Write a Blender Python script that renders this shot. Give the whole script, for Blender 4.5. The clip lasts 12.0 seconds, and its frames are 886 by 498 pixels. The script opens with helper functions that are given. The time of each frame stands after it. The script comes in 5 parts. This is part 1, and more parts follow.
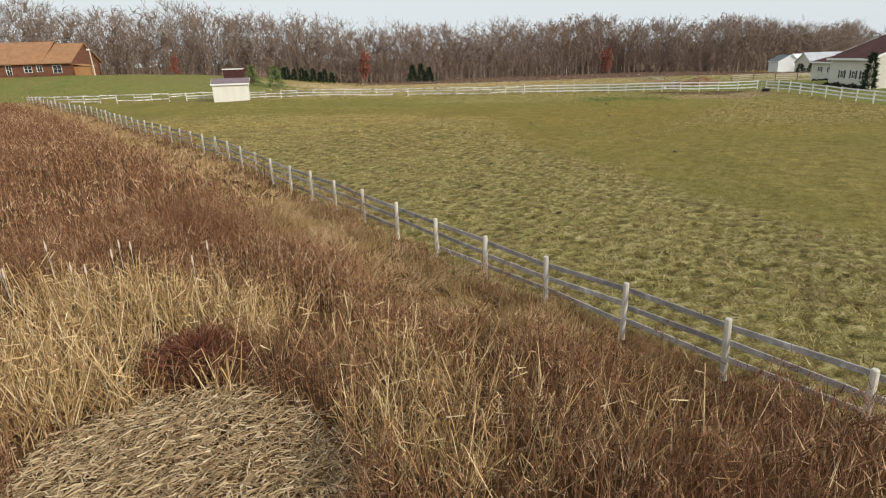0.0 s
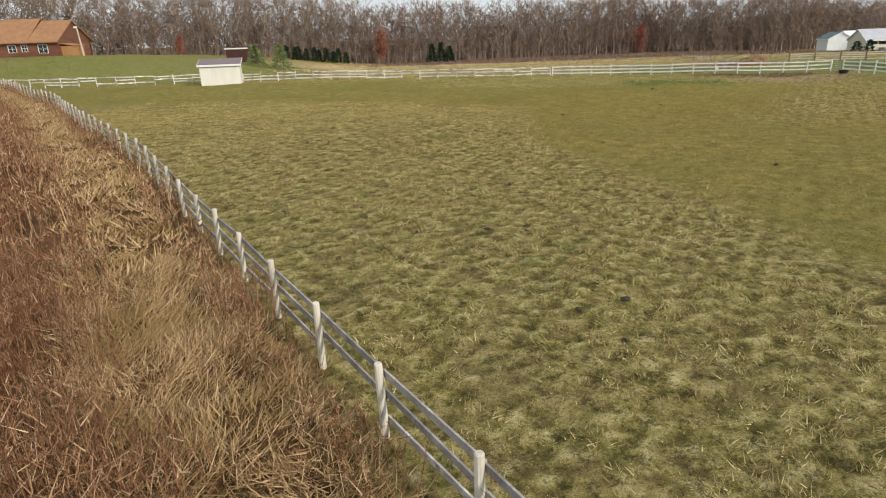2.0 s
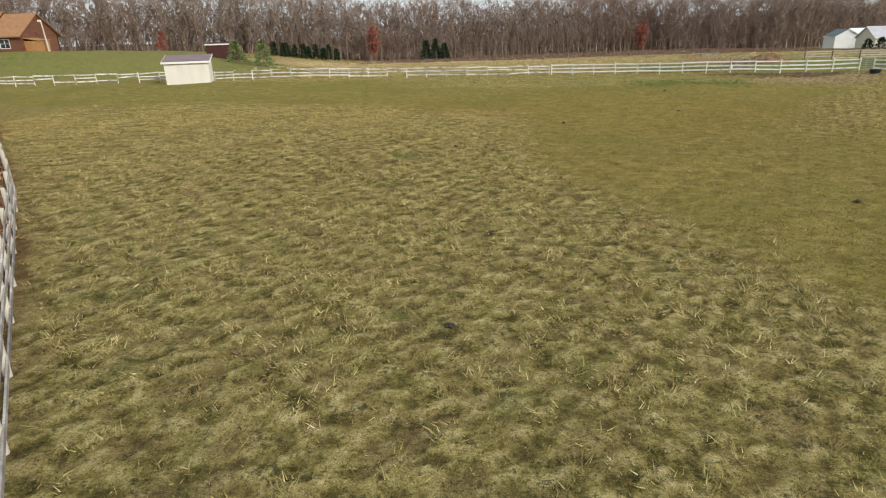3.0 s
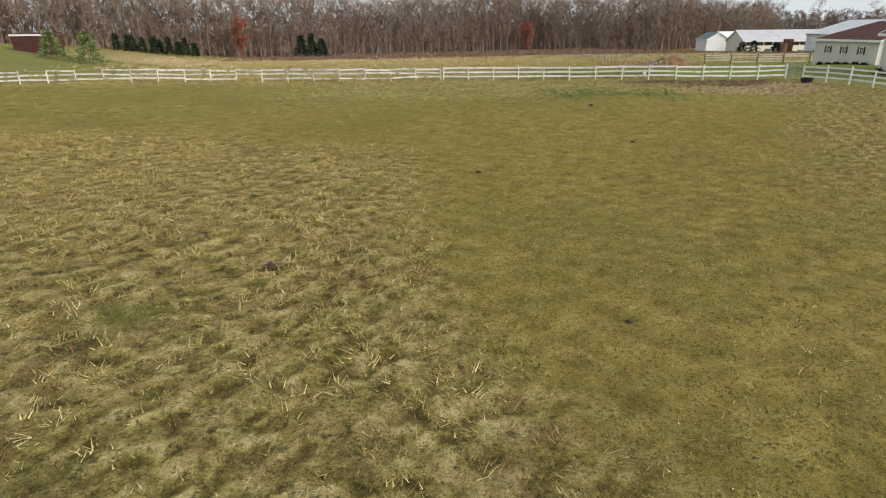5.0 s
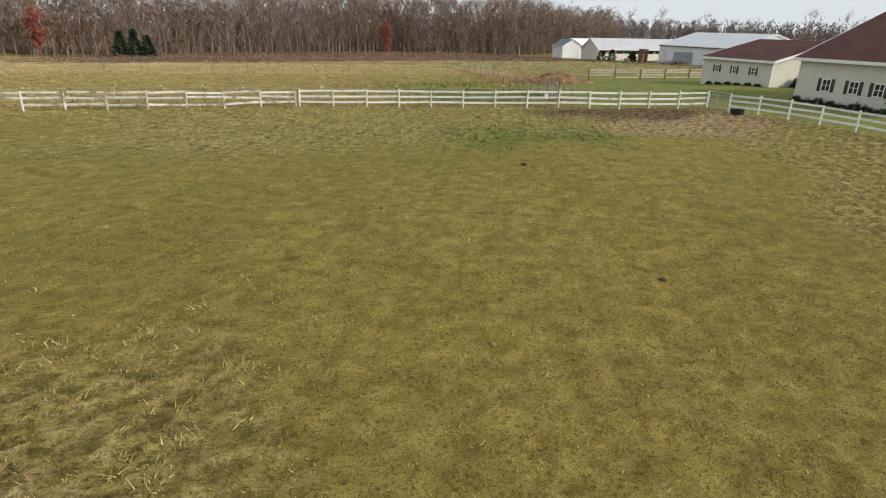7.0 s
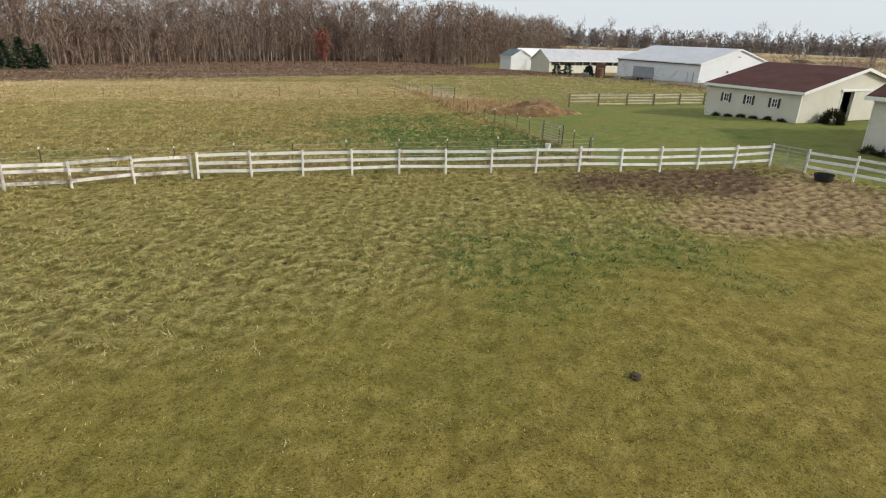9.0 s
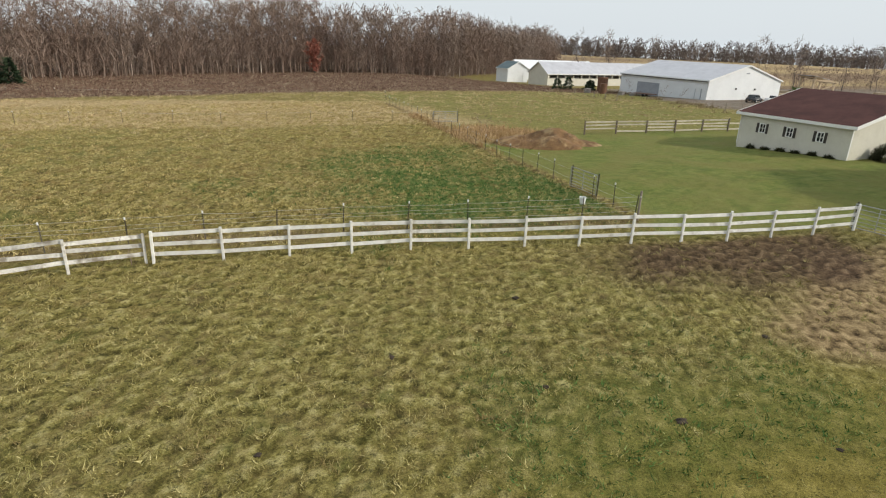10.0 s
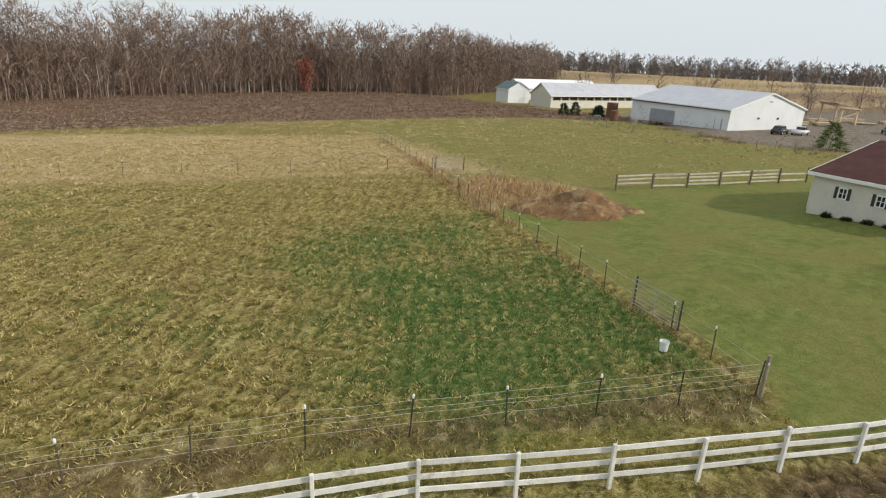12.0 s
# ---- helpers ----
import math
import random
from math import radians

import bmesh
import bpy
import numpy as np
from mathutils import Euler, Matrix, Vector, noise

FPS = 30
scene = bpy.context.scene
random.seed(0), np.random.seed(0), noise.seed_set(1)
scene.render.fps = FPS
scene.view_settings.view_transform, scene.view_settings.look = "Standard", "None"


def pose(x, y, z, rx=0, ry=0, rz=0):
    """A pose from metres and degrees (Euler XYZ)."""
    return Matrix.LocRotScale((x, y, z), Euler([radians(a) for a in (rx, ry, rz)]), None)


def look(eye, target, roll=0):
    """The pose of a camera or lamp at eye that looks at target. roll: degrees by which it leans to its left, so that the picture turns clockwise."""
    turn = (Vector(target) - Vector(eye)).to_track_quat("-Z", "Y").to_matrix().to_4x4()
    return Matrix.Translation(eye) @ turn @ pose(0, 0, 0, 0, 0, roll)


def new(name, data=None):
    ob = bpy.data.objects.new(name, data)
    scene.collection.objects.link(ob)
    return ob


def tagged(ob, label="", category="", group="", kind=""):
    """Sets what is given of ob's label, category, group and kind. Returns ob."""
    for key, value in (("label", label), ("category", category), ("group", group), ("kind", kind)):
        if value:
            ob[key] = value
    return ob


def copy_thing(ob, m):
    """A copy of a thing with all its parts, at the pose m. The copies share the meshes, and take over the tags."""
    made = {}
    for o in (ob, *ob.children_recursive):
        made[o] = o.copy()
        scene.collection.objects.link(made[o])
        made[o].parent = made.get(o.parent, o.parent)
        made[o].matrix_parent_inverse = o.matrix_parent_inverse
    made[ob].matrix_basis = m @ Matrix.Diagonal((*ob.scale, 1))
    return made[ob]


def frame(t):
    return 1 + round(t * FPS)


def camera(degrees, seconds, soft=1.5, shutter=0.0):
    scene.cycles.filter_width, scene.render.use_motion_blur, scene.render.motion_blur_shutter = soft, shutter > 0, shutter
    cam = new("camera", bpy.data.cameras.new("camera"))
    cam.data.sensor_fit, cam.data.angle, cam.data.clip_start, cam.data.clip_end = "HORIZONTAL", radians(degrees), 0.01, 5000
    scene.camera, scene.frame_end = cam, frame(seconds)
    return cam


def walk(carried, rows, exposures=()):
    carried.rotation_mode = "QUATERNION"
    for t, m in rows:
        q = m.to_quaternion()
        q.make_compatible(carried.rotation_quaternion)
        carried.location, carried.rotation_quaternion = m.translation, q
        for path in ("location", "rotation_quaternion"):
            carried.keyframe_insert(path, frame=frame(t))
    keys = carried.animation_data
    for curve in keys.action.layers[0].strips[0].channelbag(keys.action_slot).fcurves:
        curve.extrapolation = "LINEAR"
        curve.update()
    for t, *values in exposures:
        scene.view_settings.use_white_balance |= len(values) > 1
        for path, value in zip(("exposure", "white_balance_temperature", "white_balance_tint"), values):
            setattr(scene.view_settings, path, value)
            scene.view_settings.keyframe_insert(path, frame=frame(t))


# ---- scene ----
cam = camera(74.2, 12.0, soft=1.15)
PATH = [
    (0, (0.46, 1.073, 5.841), (0.414, 2.971, 5.214), -1.7),
    (0.5, (0.628, 3.274, 5.805), (0.597, 5.166, 5.157), -1.7),
    (1, (0.843, 5.773, 5.702), (0.767, 7.659, 5.043), -1.7),
    (1.5, (1.027, 8.571, 5.57), (0.918, 10.451, 4.897), -1.8),
    (2, (1.326, 11.645, 5.44), (1.202, 13.52, 4.756), -1.9),
    (2.5, (1.705, 14.961, 5.295), (1.583, 16.834, 4.606), -1.8),
    (4.5, (3.102, 29.549, 4.921), (3.111, 31.42, 4.214), -1.7),
    (5, (3.23, 32.824, 4.919), (3.47, 34.679, 4.21), -0.5),
    (5.5, (3.447, 36.175, 4.902), (3.785, 38.017, 4.2), -0.7),
    (6, (3.849, 39.834, 5.205), (4.272, 41.659, 4.502), -0.5),
    (6.5, (4.352, 43.538, 5.571), (4.925, 45.319, 4.865), 0.3),
    (7, (5.098, 47.435, 5.802), (5.781, 49.174, 5.091), 1.4),
    (9, (9.029, 62.605, 6.956), (9.894, 64.271, 6.264), 2.0),
    (9.5, (10.009, 66.113, 7.601), (10.889, 67.774, 6.917), 2.3),
    (10, (11.002, 69.515, 8.227), (11.896, 71.174, 7.557), 2.3),
    (10.5, (12.114, 72.215, 8.889), (13.012, 73.877, 8.231), 2.4),
    (11, (13.226, 75.06, 9.426), (14.126, 76.724, 8.776), 2.4),
    (11.5, (14.333, 77.845, 9.886), (15.243, 79.506, 9.243), 2.7),
    (12, (15.507, 80.222, 10.336), (16.422, 81.883, 9.702), 2.7),
]
walk(cam, [(t, look(eye, target, roll)) for t, eye, target, roll in PATH])

# ---- light ----
world = bpy.data.worlds.new("sky")
scene.world = world
world.use_nodes = True
wn, wl = world.node_tree.nodes, world.node_tree.links
wn.clear()
SUN_UP, SUN_AZ = 27.0, 132.0          # degrees; azimuth from +y towards +x
sky = wn.new("ShaderNodeTexSky")
sky.sky_type = "NISHITA"
sky.sun_disc = False
sky.sun_elevation, sky.sun_rotation = radians(SUN_UP), radians(SUN_AZ)
sky.dust_density, sky.air_density = 3.0, 1.2
haze = wn.new("ShaderNodeMix")
haze.data_type = "RGBA"
haze.inputs["Factor"].default_value = 0.88
haze.inputs[7].default_value = (7.35, 7.95, 8.35, 1)   # thin high cloud over the whole sky
back = wn.new("ShaderNodeBackground")
back.inputs["Strength"].default_value = 0.106
wout = wn.new("ShaderNodeOutputWorld")
wl.new(sky.outputs[0], haze.inputs[6])
wl.new(haze.outputs[2], back.inputs[0])
wl.new(back.outputs[0], wout.inputs[0])
sun = new("sun", bpy.data.lights.new("sun", "SUN"))
sun.data.energy, sun.data.angle, sun.data.color = 3.0, radians(3.0), (1.0, 0.93, 0.82)
sdir = Vector((math.sin(radians(SUN_AZ)) * math.cos(radians(SUN_UP)), math.cos(radians(SUN_AZ)) * math.cos(radians(SUN_UP)), math.sin(radians(SUN_UP))))
sun.matrix_world = look(sdir * 300, (0, 0, 0))
scene.view_settings.exposure = 0.0


# ---- materials ----
def nodes_of(name):
    m = bpy.data.materials.new(name)
    m.use_nodes = True
    return m, m.node_tree.nodes, m.node_tree.links, m.node_tree.nodes["Principled BSDF"]


def noise_node(n, l, scale, detail=4.0, rough=0.6, coords=None, stretch=None):
    t = n.new("ShaderNodeTexNoise")
    t.inputs["Scale"].default_value, t.inputs["Detail"].default_value, t.inputs["Roughness"].default_value = scale, detail, rough
    if coords is None:
        coords = n.new("ShaderNodeNewGeometry").outputs["Position"]
    if stretch:
        mp = n.new("ShaderNodeMapping")
        mp.inputs["Scale"].default_value = stretch
        l.new(coords, mp.inputs["Vector"])
        coords = mp.outputs[0]
    l.new(coords, t.inputs["Vector"])
    return t.outputs["Fac"]


def ramp_node(n, l, fac, stops):
    r = n.new("ShaderNodeValToRGB")
    while len(r.color_ramp.elements) < len(stops):
        r.color_ramp.elements.new(0.5)
    for e, (p, c) in zip(r.color_ramp.elements, stops):
        e.position, e.color = p, (*c, 1) if len(c) == 3 else c
    l.new(fac, r.inputs[0])
    return r.outputs[0]


def mix_node(n, l, fac, a, b, mode="MIX"):
    x = n.new("ShaderNodeMix")
    x.data_type, x.blend_type = "RGBA", mode
    for socket, v in ((x.inputs["Factor"], fac), (x.inputs[6], a), (x.inputs[7], b)):
        if isinstance(v, (int, float)):
            socket.default_value = v
        elif isinstance(v, tuple):
            socket.default_value = (*v, 1)
        else:
            l.new(v, socket)
    return x.outputs[2]


def math_node(n, l, op, a, b=0.0):
    x = n.new("ShaderNodeMath")
    x.operation = op
    for socket, v in zip(x.inputs, (a, b)):
        if isinstance(v, (int, float)):
            socket.default_value = v
        else:
            l.new(v, socket)
    return x.outputs[0]


def bump_node(n, l, height, strength, distance, shader):
    b = n.new("ShaderNodeBump")
    b.inputs["Strength"].default_value, b.inputs["Distance"].default_value = strength, distance
    l.new(height, b.inputs["Height"])
    l.new(b.outputs[0], shader.inputs["Normal"])


def surface(name, low, high, scale=4.0, fine=40.0, rough=0.8, metal=0.0, stretch=None, bump=0.15, depth=0.01, stain=None, stain_at=(0.55, 0.72), vary=0.0):
    """A plain weathered surface: two colours by broad and fine noise, stains, fine relief."""
    m, n, l, s = nodes_of(name)
    broad, grain = noise_node(n, l, scale, stretch=stretch), noise_node(n, l, fine, 3.0, stretch=stretch)
    both = math_node(n, l, "ADD", math_node(n, l, "MULTIPLY", broad, 0.6), math_node(n, l, "MULTIPLY", grain, 0.4))
    col = ramp_node(n, l, both, [(0.34, low), (0.66, high)])
    if stain:
        dirt = noise_node(n, l, scale * 0.6, 6.0, 0.7, stretch=stretch)
        f = ramp_node(n, l, dirt, [(stain_at[0], (0, 0, 0)), (stain_at[1], (1, 1, 1))])
        col = mix_node(n, l, f, col, stain)
    if vary:
        info = n.new("ShaderNodeObjectInfo")
        k = n.new("ShaderNodeMapRange")
        k.inputs["To Min"].default_value, k.inputs["To Max"].default_value = 1 - vary, 1 + vary
        l.new(info.outputs["Random"], k.inputs["Value"])
        hsv = n.new("ShaderNodeHueSaturation")
        l.new(k.outputs[0], hsv.inputs["Value"])
        l.new(col, hsv.inputs["Color"])
        col = hsv.outputs[0]
    l.new(col, s.inputs["Base Color"])
    s.inputs["Roughness"].default_value, s.inputs["Metallic"].default_value = rough, metal
    bump_node(n, l, grain, bump, depth, s)
    return m


def along_y(n, l, col, marks):
    """Tint that changes with the distance north in the plan. marks: from y, to y, tint."""
    g = n.new("ShaderNodeNewGeometry")
    q = n.new("ShaderNodeSeparateXYZ")
    l.new(g.outputs["Position"], q.inputs[0])
    for a, b, tint in marks:
        k = n.new("ShaderNodeMapRange")
        k.inputs["From Min"].default_value, k.inputs["From Max"].default_value = a, b
        l.new(q.outputs[1], k.inputs["Value"])
        col = mix_node(n, l, k.outputs[0], col, tint, "MULTIPLY")
    return col


NORTH = ((28, 56, (1.06, 1.0, 0.88)), (60, 78, (0.93, 1.02, 1.04)), (84, 99, (1.04, 0.985, 1.0)))   # the grass turns greener and duller northwards


def blades(name, stops, rough=0.75, patch=None, patch_scale=0.25, north=False, second=None, second_scale=0.5):
    """Stalks, blades and twigs: a colour for each island, shifted by broad patches in the plan."""
    m, n, l, s = nodes_of(name)
    g = n.new("ShaderNodeNewGeometry")
    col = ramp_node(n, l, g.outputs["Random Per Island"], stops)
    if patch:
        big = noise_node(n, l, patch_scale, 5.0, 0.6)
        f = ramp_node(n, l, big, [(0.45, (0, 0, 0)), (0.62, (1, 1, 1))])
        col = mix_node(n, l, math_node(n, l, "MULTIPLY", f, 0.75), col, patch)
    if second:
        other = noise_node(n, l, second_scale, 6.0, 0.66)
        f = ramp_node(n, l, other, [(0.50, (0, 0, 0)), (0.62, (1, 1, 1))])
        col = mix_node(n, l, math_node(n, l, "MULTIPLY", f, 0.7), col, second)
    if north:
        col = along_y(n, l, col, NORTH)
    l.new(col, s.inputs["Base Color"])
    s.inputs["Roughness"].default_value = rough
    s.inputs["Specular IOR Level"].default_value = 0.2
    return m


# ---- mesh helpers ----
def part(name, bm, material, parent=None, label="", smooth=False):
    """One mesh object out of a bmesh, under a thing or a part."""
    me = bpy.data.meshes.new(name)
    bm.to_mesh(me)
    bm.free()
    if material:
        me.materials.append(material)
    if smooth:
        me.polygons.foreach_set("use_smooth", [True] * len(me.polygons))
    ob = new(name, me)
    if parent:
        ob.parent = parent
    if label:
        ob["label"] = label
    return ob


def shared(name, mesh, parent, m=None):
    """Another object on the same mesh."""
    ob = new(name, mesh)
    ob.parent = parent
    if m is not None:
        ob.matrix_basis = m
    return ob


def box(bm, x0, x1, y0, y1, z0, z1, bevel=0.0):
    r = bmesh.ops.create_cube(bm, size=1.0, matrix=Matrix.LocRotScale(((x0 + x1) / 2, (y0 + y1) / 2, (z0 + z1) / 2), None, (x1 - x0, y1 - y0, z1 - z0)))
    if bevel:
        es = list({e for v in r["verts"] for e in v.link_edges})
        bmesh.ops.bevel(bm, geom=es, offset=bevel, segments=1, affect="EDGES")


def boxed(*args, **kw):
    bm = bmesh.new()
    box(bm, *args, **kw)
    return bm


def bar(bm, a, b, w, h, spin=0.0):
    """A straight bar of section w x h from a to b."""
    a, b = Vector(a), Vector(b)
    d = b - a
    q = d.to_track_quat("X", "Z").to_matrix().to_4x4()
    bmesh.ops.create_cube(bm, size=1.0, matrix=Matrix.Translation((a + b) / 2) @ q @ pose(0, 0, 0, spin) @ Matrix.Diagonal((d.length, w, h, 1)))


def tube(bm, a, b, r0, r1, sides=6):
    a, b = Vector(a), Vector(b)
    q = (b - a).to_track_quat("Z", "Y").to_matrix().to_4x4()
    bmesh.ops.create_cone(bm, segments=sides, radius1=r0, radius2=r1, depth=(b - a).length, cap_ends=True, matrix=Matrix.Translation((a + b) / 2) @ q)


def prism(points, thick_axis, t0, t1):
    """A flat outline pushed through along an axis: 'x' (outline in y, z) or 'y' (outline in x, z)."""
    bm = bmesh.new()
    put = (lambda u, v, t: (t, u, v)) if thick_axis == "x" else (lambda u, v, t: (u, t, v))
    a = [bm.verts.new(put(u, v, t0)) for u, v in points]
    b = [bm.verts.new(put(u, v, t1)) for u, v in points]
    bm.faces.new(a)
    bm.faces.new(b[::-1])
    for i in range(len(a)):
        bm.faces.new((a[i - 1], b[i - 1], b[i], a[i]))
    bmesh.ops.recalc_face_normals(bm, faces=bm.faces)
    return bm


def thing(name, x, y, z, rz=0.0, label="", category="", group="", kind=""):
    ob = new(name)
    ob.empty_display_size = 0.3
    ob.matrix_basis = pose(x, y, z, 0, 0, rz)
    return tagged(ob, label, category, group, kind)


def raw_mesh(name, verts, faces, material, smooth=False):
    """A mesh straight from arrays; faces is an n x 3 or n x 4 array."""
    me = bpy.data.meshes.new(name)
    k = faces.shape[1]
    me.vertices.add(len(verts))
    me.vertices.foreach_set("co", np.ascontiguousarray(verts, dtype=np.float32).ravel())
    me.loops.add(faces.size)
    me.loops.foreach_set("vertex_index", np.ascontiguousarray(faces, dtype=np.int32).ravel())
    me.polygons.add(len(faces))
    me.polygons.foreach_set("loop_start", np.arange(0, faces.size, k, dtype=np.int32))
    me.polygons.foreach_set("loop_total", np.full(len(faces), k, dtype=np.int32))
    me.update(calc_edges=True)
    if smooth:
        me.polygons.foreach_set("use_smooth", np.ones(len(faces), dtype=bool))
    me.materials.append(material)
    return me


# ---- lie of the land ----
def step(v, a, b):
    t = np.clip((np.asarray(v, float) - a) / (b - a), 0, 1)
    return t * t * (3 - 2 * t)


def hump(x, y, cx, cy, r, h):
    return h * np.exp(-((x - cx) ** 2 + (y - cy) ** 2) / (2 * r * r))


def land(x, y):
    x, y = np.asarray(x, float), np.asarray(y, float)
    z = -0.022 * np.clip(y - 92, 0, 190)
    z = z + 4.7 * step(-x, 25, 70) * step(y, 92, 114) * (1 - 0.35 * step(y, 130, 230))
    z = z - 0.38 * (1 - step(y, 16, 44))
    z = z + 0.5 * step(x, 34, 50) * (1 - step(y, 96, 112)) * step(y, 60, 80)
    z = z + hump(x, y, -3, 47, 7, 0.75) + 0.3 * step(-x, 5, 25) * step(y, 70, 90) * (1 - step(y, 92, 105))
    z = z - 1.4 * step(x, 90, 140) * step(y, 150, 250)
    z = z + 3.4 * step(np.hypot(x, y - 60), 280, 480)
    z = z - 0.03 * np.clip(np.hypot(x, y - 60) - 850, 0, None)
    z = z + 0.06 * np.sin(x * 0.31 + 1.3) * np.sin(y * 0.27) + 0.05 * np.sin(x * 0.13 - y * 0.17)
    return z


def landz(x, y):
    return float(land(x, y))


# fence lines in the plan
WEED_FENCE = ((10.18, 5.69), (5.69, 11.47), (-4.6, 25.0), (-14.2, 37.8), (-24.5, 49.8), (-40.3, 68.8), (-65.5, 94.0))
PASTURE_WEST = ((-65.3, 93.2), (-57.0, 91.6), (-50.5, 91.8), (-44.0, 93.3), (-38.0, 95.2), (-29.0, 94.5), (-21.2, 94.6), (-12.7, 94.4), (-3.5, 93.1), (5.9, 92.5), (10.9, 92.6))
PASTURE_EAST = ((11.15, 92.4), (20.5, 90.5), (27.2, 88.15), (32.2, 86.6), (41.9, 84.4))
PASTURE_FENCE = PASTURE_WEST + PASTURE_EAST
YARD_FENCE = ((42.0, 82.3), (42.5, 79.0), (42.4, 74.0), (43.2, 60.0), (44.0, 36.0))
LAWN_FENCE = ((33.0, 89.9), (34.4, 95.0), (35.5, 100.4), (36.8, 107.0), (37.6, 111.6), (42.0, 132.5), (47.0, 157.0))
WIRE_FENCE = ((-30.0, 98.4), (12.6, 94.9), (19.5, 93.5), (27.4, 91.4), (32.9, 90.0))
RAIL_FENCE = ((53.6, 118.0), (62.6, 116.2), (76.0, 114.4))


def side_of(line, x, y):
    """Signed distance to a polyline: positive to the right of its run."""
    best, sign = np.full(np.shape(x), 1e9), np.zeros(np.shape(x))
    for (ax, ay), (bx, by) in zip(line, line[1:]):
        dx, dy = bx - ax, by - ay
        n = math.hypot(dx, dy)
        t = np.clip(((x - ax) * dx + (y - ay) * dy) / n**2, 0, 1)
        d = np.hypot(x - ax - t * dx, y - ay - t * dy)
        s = np.sign((x - ax) * dy - (y - ay) * dx)
        sign = np.where(d < best, s, sign)
        best = np.minimum(d, best)
    return best * sign


def fbm(x, y, scale, seed=0, waves=14):
    """Smooth random field in -1..1 over the plan, made of turned sine waves."""
    r = np.random.RandomState(seed)
    v = 0.0
    for k in range(waves):
        a, f, p = r.uniform(0, 2 * math.pi), scale * 2 ** r.uniform(-0.6, 1.6), r.uniform(0, 6.28)
        v = v + np.sin((x * math.cos(a) + y * math.sin(a)) * f + p)
    return v / (waves * 0.36)


def wood_edge(x):
    """The line along which the woods begin."""
    return 236 + 0.68 * np.clip(x, -140, 72) + 3 * np.sin(x * 0.05) + 0.6 * np.clip(x - 128, 0, 400) + 1.6 * np.clip(x - 225, 0, 300)


def covers(x, y):
    """What grows where: weights 0 to 1 for each kind of cover."""
    w = fbm(x, y, 0.35, 3) * 1.2
    weeds = step(-side_of(WEED_FENCE, x, y) + w * 0.6, -0.5, 0.7) * step(-y + 97, 0, 3)
    lawn = step(side_of(LAWN_FENCE, x, y), 0.3, 1.2) * step(-side_of(PASTURE_FENCE, x, y), 0.3, 1.5) * (1 - step(y + 0.15 * x, 124, 132))
    lawn = np.maximum(lawn, step(x, 42.6, 43.4) * (1 - step(y, 112, 122)))
    lawn = np.maximum(lawn, 0.62 * step(-x, 30, 38) * step(y, 95, 99) * (1 - step(y, 150, 175)))
    lawn = np.maximum(lawn, (0.42 + 0.2 * fbm(x, y, 0.15, 14)) * step(side_of(LAWN_FENCE, x, y), 0.3, 3.0) * step(y + 0.15 * x, 120, 130) * (1 - step(y, 172, 186)))
    mud = 1 - step(np.hypot((x - 34.5) / 8.2, (y - 84.6) / 4.0) + 0.3 * fbm(x, y, 0.6, 8), 0.5, 1.15)
    bare = 1 - step(np.hypot((x - 36.0) / 7.5, (y - 79.0) / 5.0) + 0.3 * fbm(x, y, 0.5, 18), 0.5, 1.15)
    field = step(side_of(PASTURE_FENCE, x, y), -0.6, 0.4) * (1 - step(x, 41.8, 42.6))
    mud, bare = mud * field, bare * field
    lush = (1 - step(np.hypot((x - 30) / 10.5, (y - 101) / 11.5) + 0.4 * fbm(x, y, 0.5, 5), 0.25, 1.35)) * step(-side_of(LAWN_FENCE, x, y), -0.2, 0.5)
    lush = np.maximum(lush, 0.42 * step(fbm(x, y, 0.22, 23) + 0.3 * fbm(x, y, 1.1, 24), 0.1, 0.9) * step(y, 97, 102) * (1 - step(y, 134, 140)) * step(-side_of(LAWN_FENCE, x, y), -0.2, 0.5))
    lush = np.maximum(lush, (1 - step(np.hypot((x - 22.0) / 5.5, (y - 77) / 4.2) + 0.4 * fbm(x, y, 0.7, 6), 0.3, 1.3)) * 0.36)
    rust = step(y - 18 * np.cos((x - 60) * 0.016) ** 2 + 36 - 0.1 * np.clip(-x, 0, 60) + 3 * fbm(x, y, 0.06, 9), 200, 205) * step(x, -40, -8) * (1 - step(x, 112, 128)) * (1 - step(y - wood_edge(x), 2, 10))
    edge = wood_edge(x)
    rust = np.maximum(rust, 0.55 * (1 - step(np.abs(side_of(WIRE_FENCE, x, y)) + 0.5 * fbm(x, y, 0.9, 19), 0.2, 1.3)))
    rust = np.maximum(rust, step(y - edge, -3, 3) * (1 - step(x, 240, 330)))
    dry = step(y + 0.25 * x - 5 + 3 * fbm(x, y, 0.08, 11), 131, 136) * (1 - step(y + 0.2 * x + 3 * fbm(x, y, 0.08, 12), 168, 173)) * (1 - step(x, 44, 52)) * step(x, -60, -30)
    dry = np.maximum(dry, (1 - step(np.hypot((x - 45) / 7, (y - 119.5) / 8) + 0.2 * fbm(x, y, 0.4, 21), 0.6, 1.1)))
    dry = np.maximum(dry, step(x, 150, 175) * (1 - step(y - edge, -25, -5)) * 0.95)
    strip = step(np.sin((y + 0.25 * x) * 0.055) + 0.7 * fbm(x, y, 0.03, 22), -0.2, 0.5)
    rust = np.maximum(rust, 0.85 * strip * step(x + 0.4 * y, 250, 275) * step(y, 120, 150) * (1 - step(np.hypot(x, y), 620, 760)))
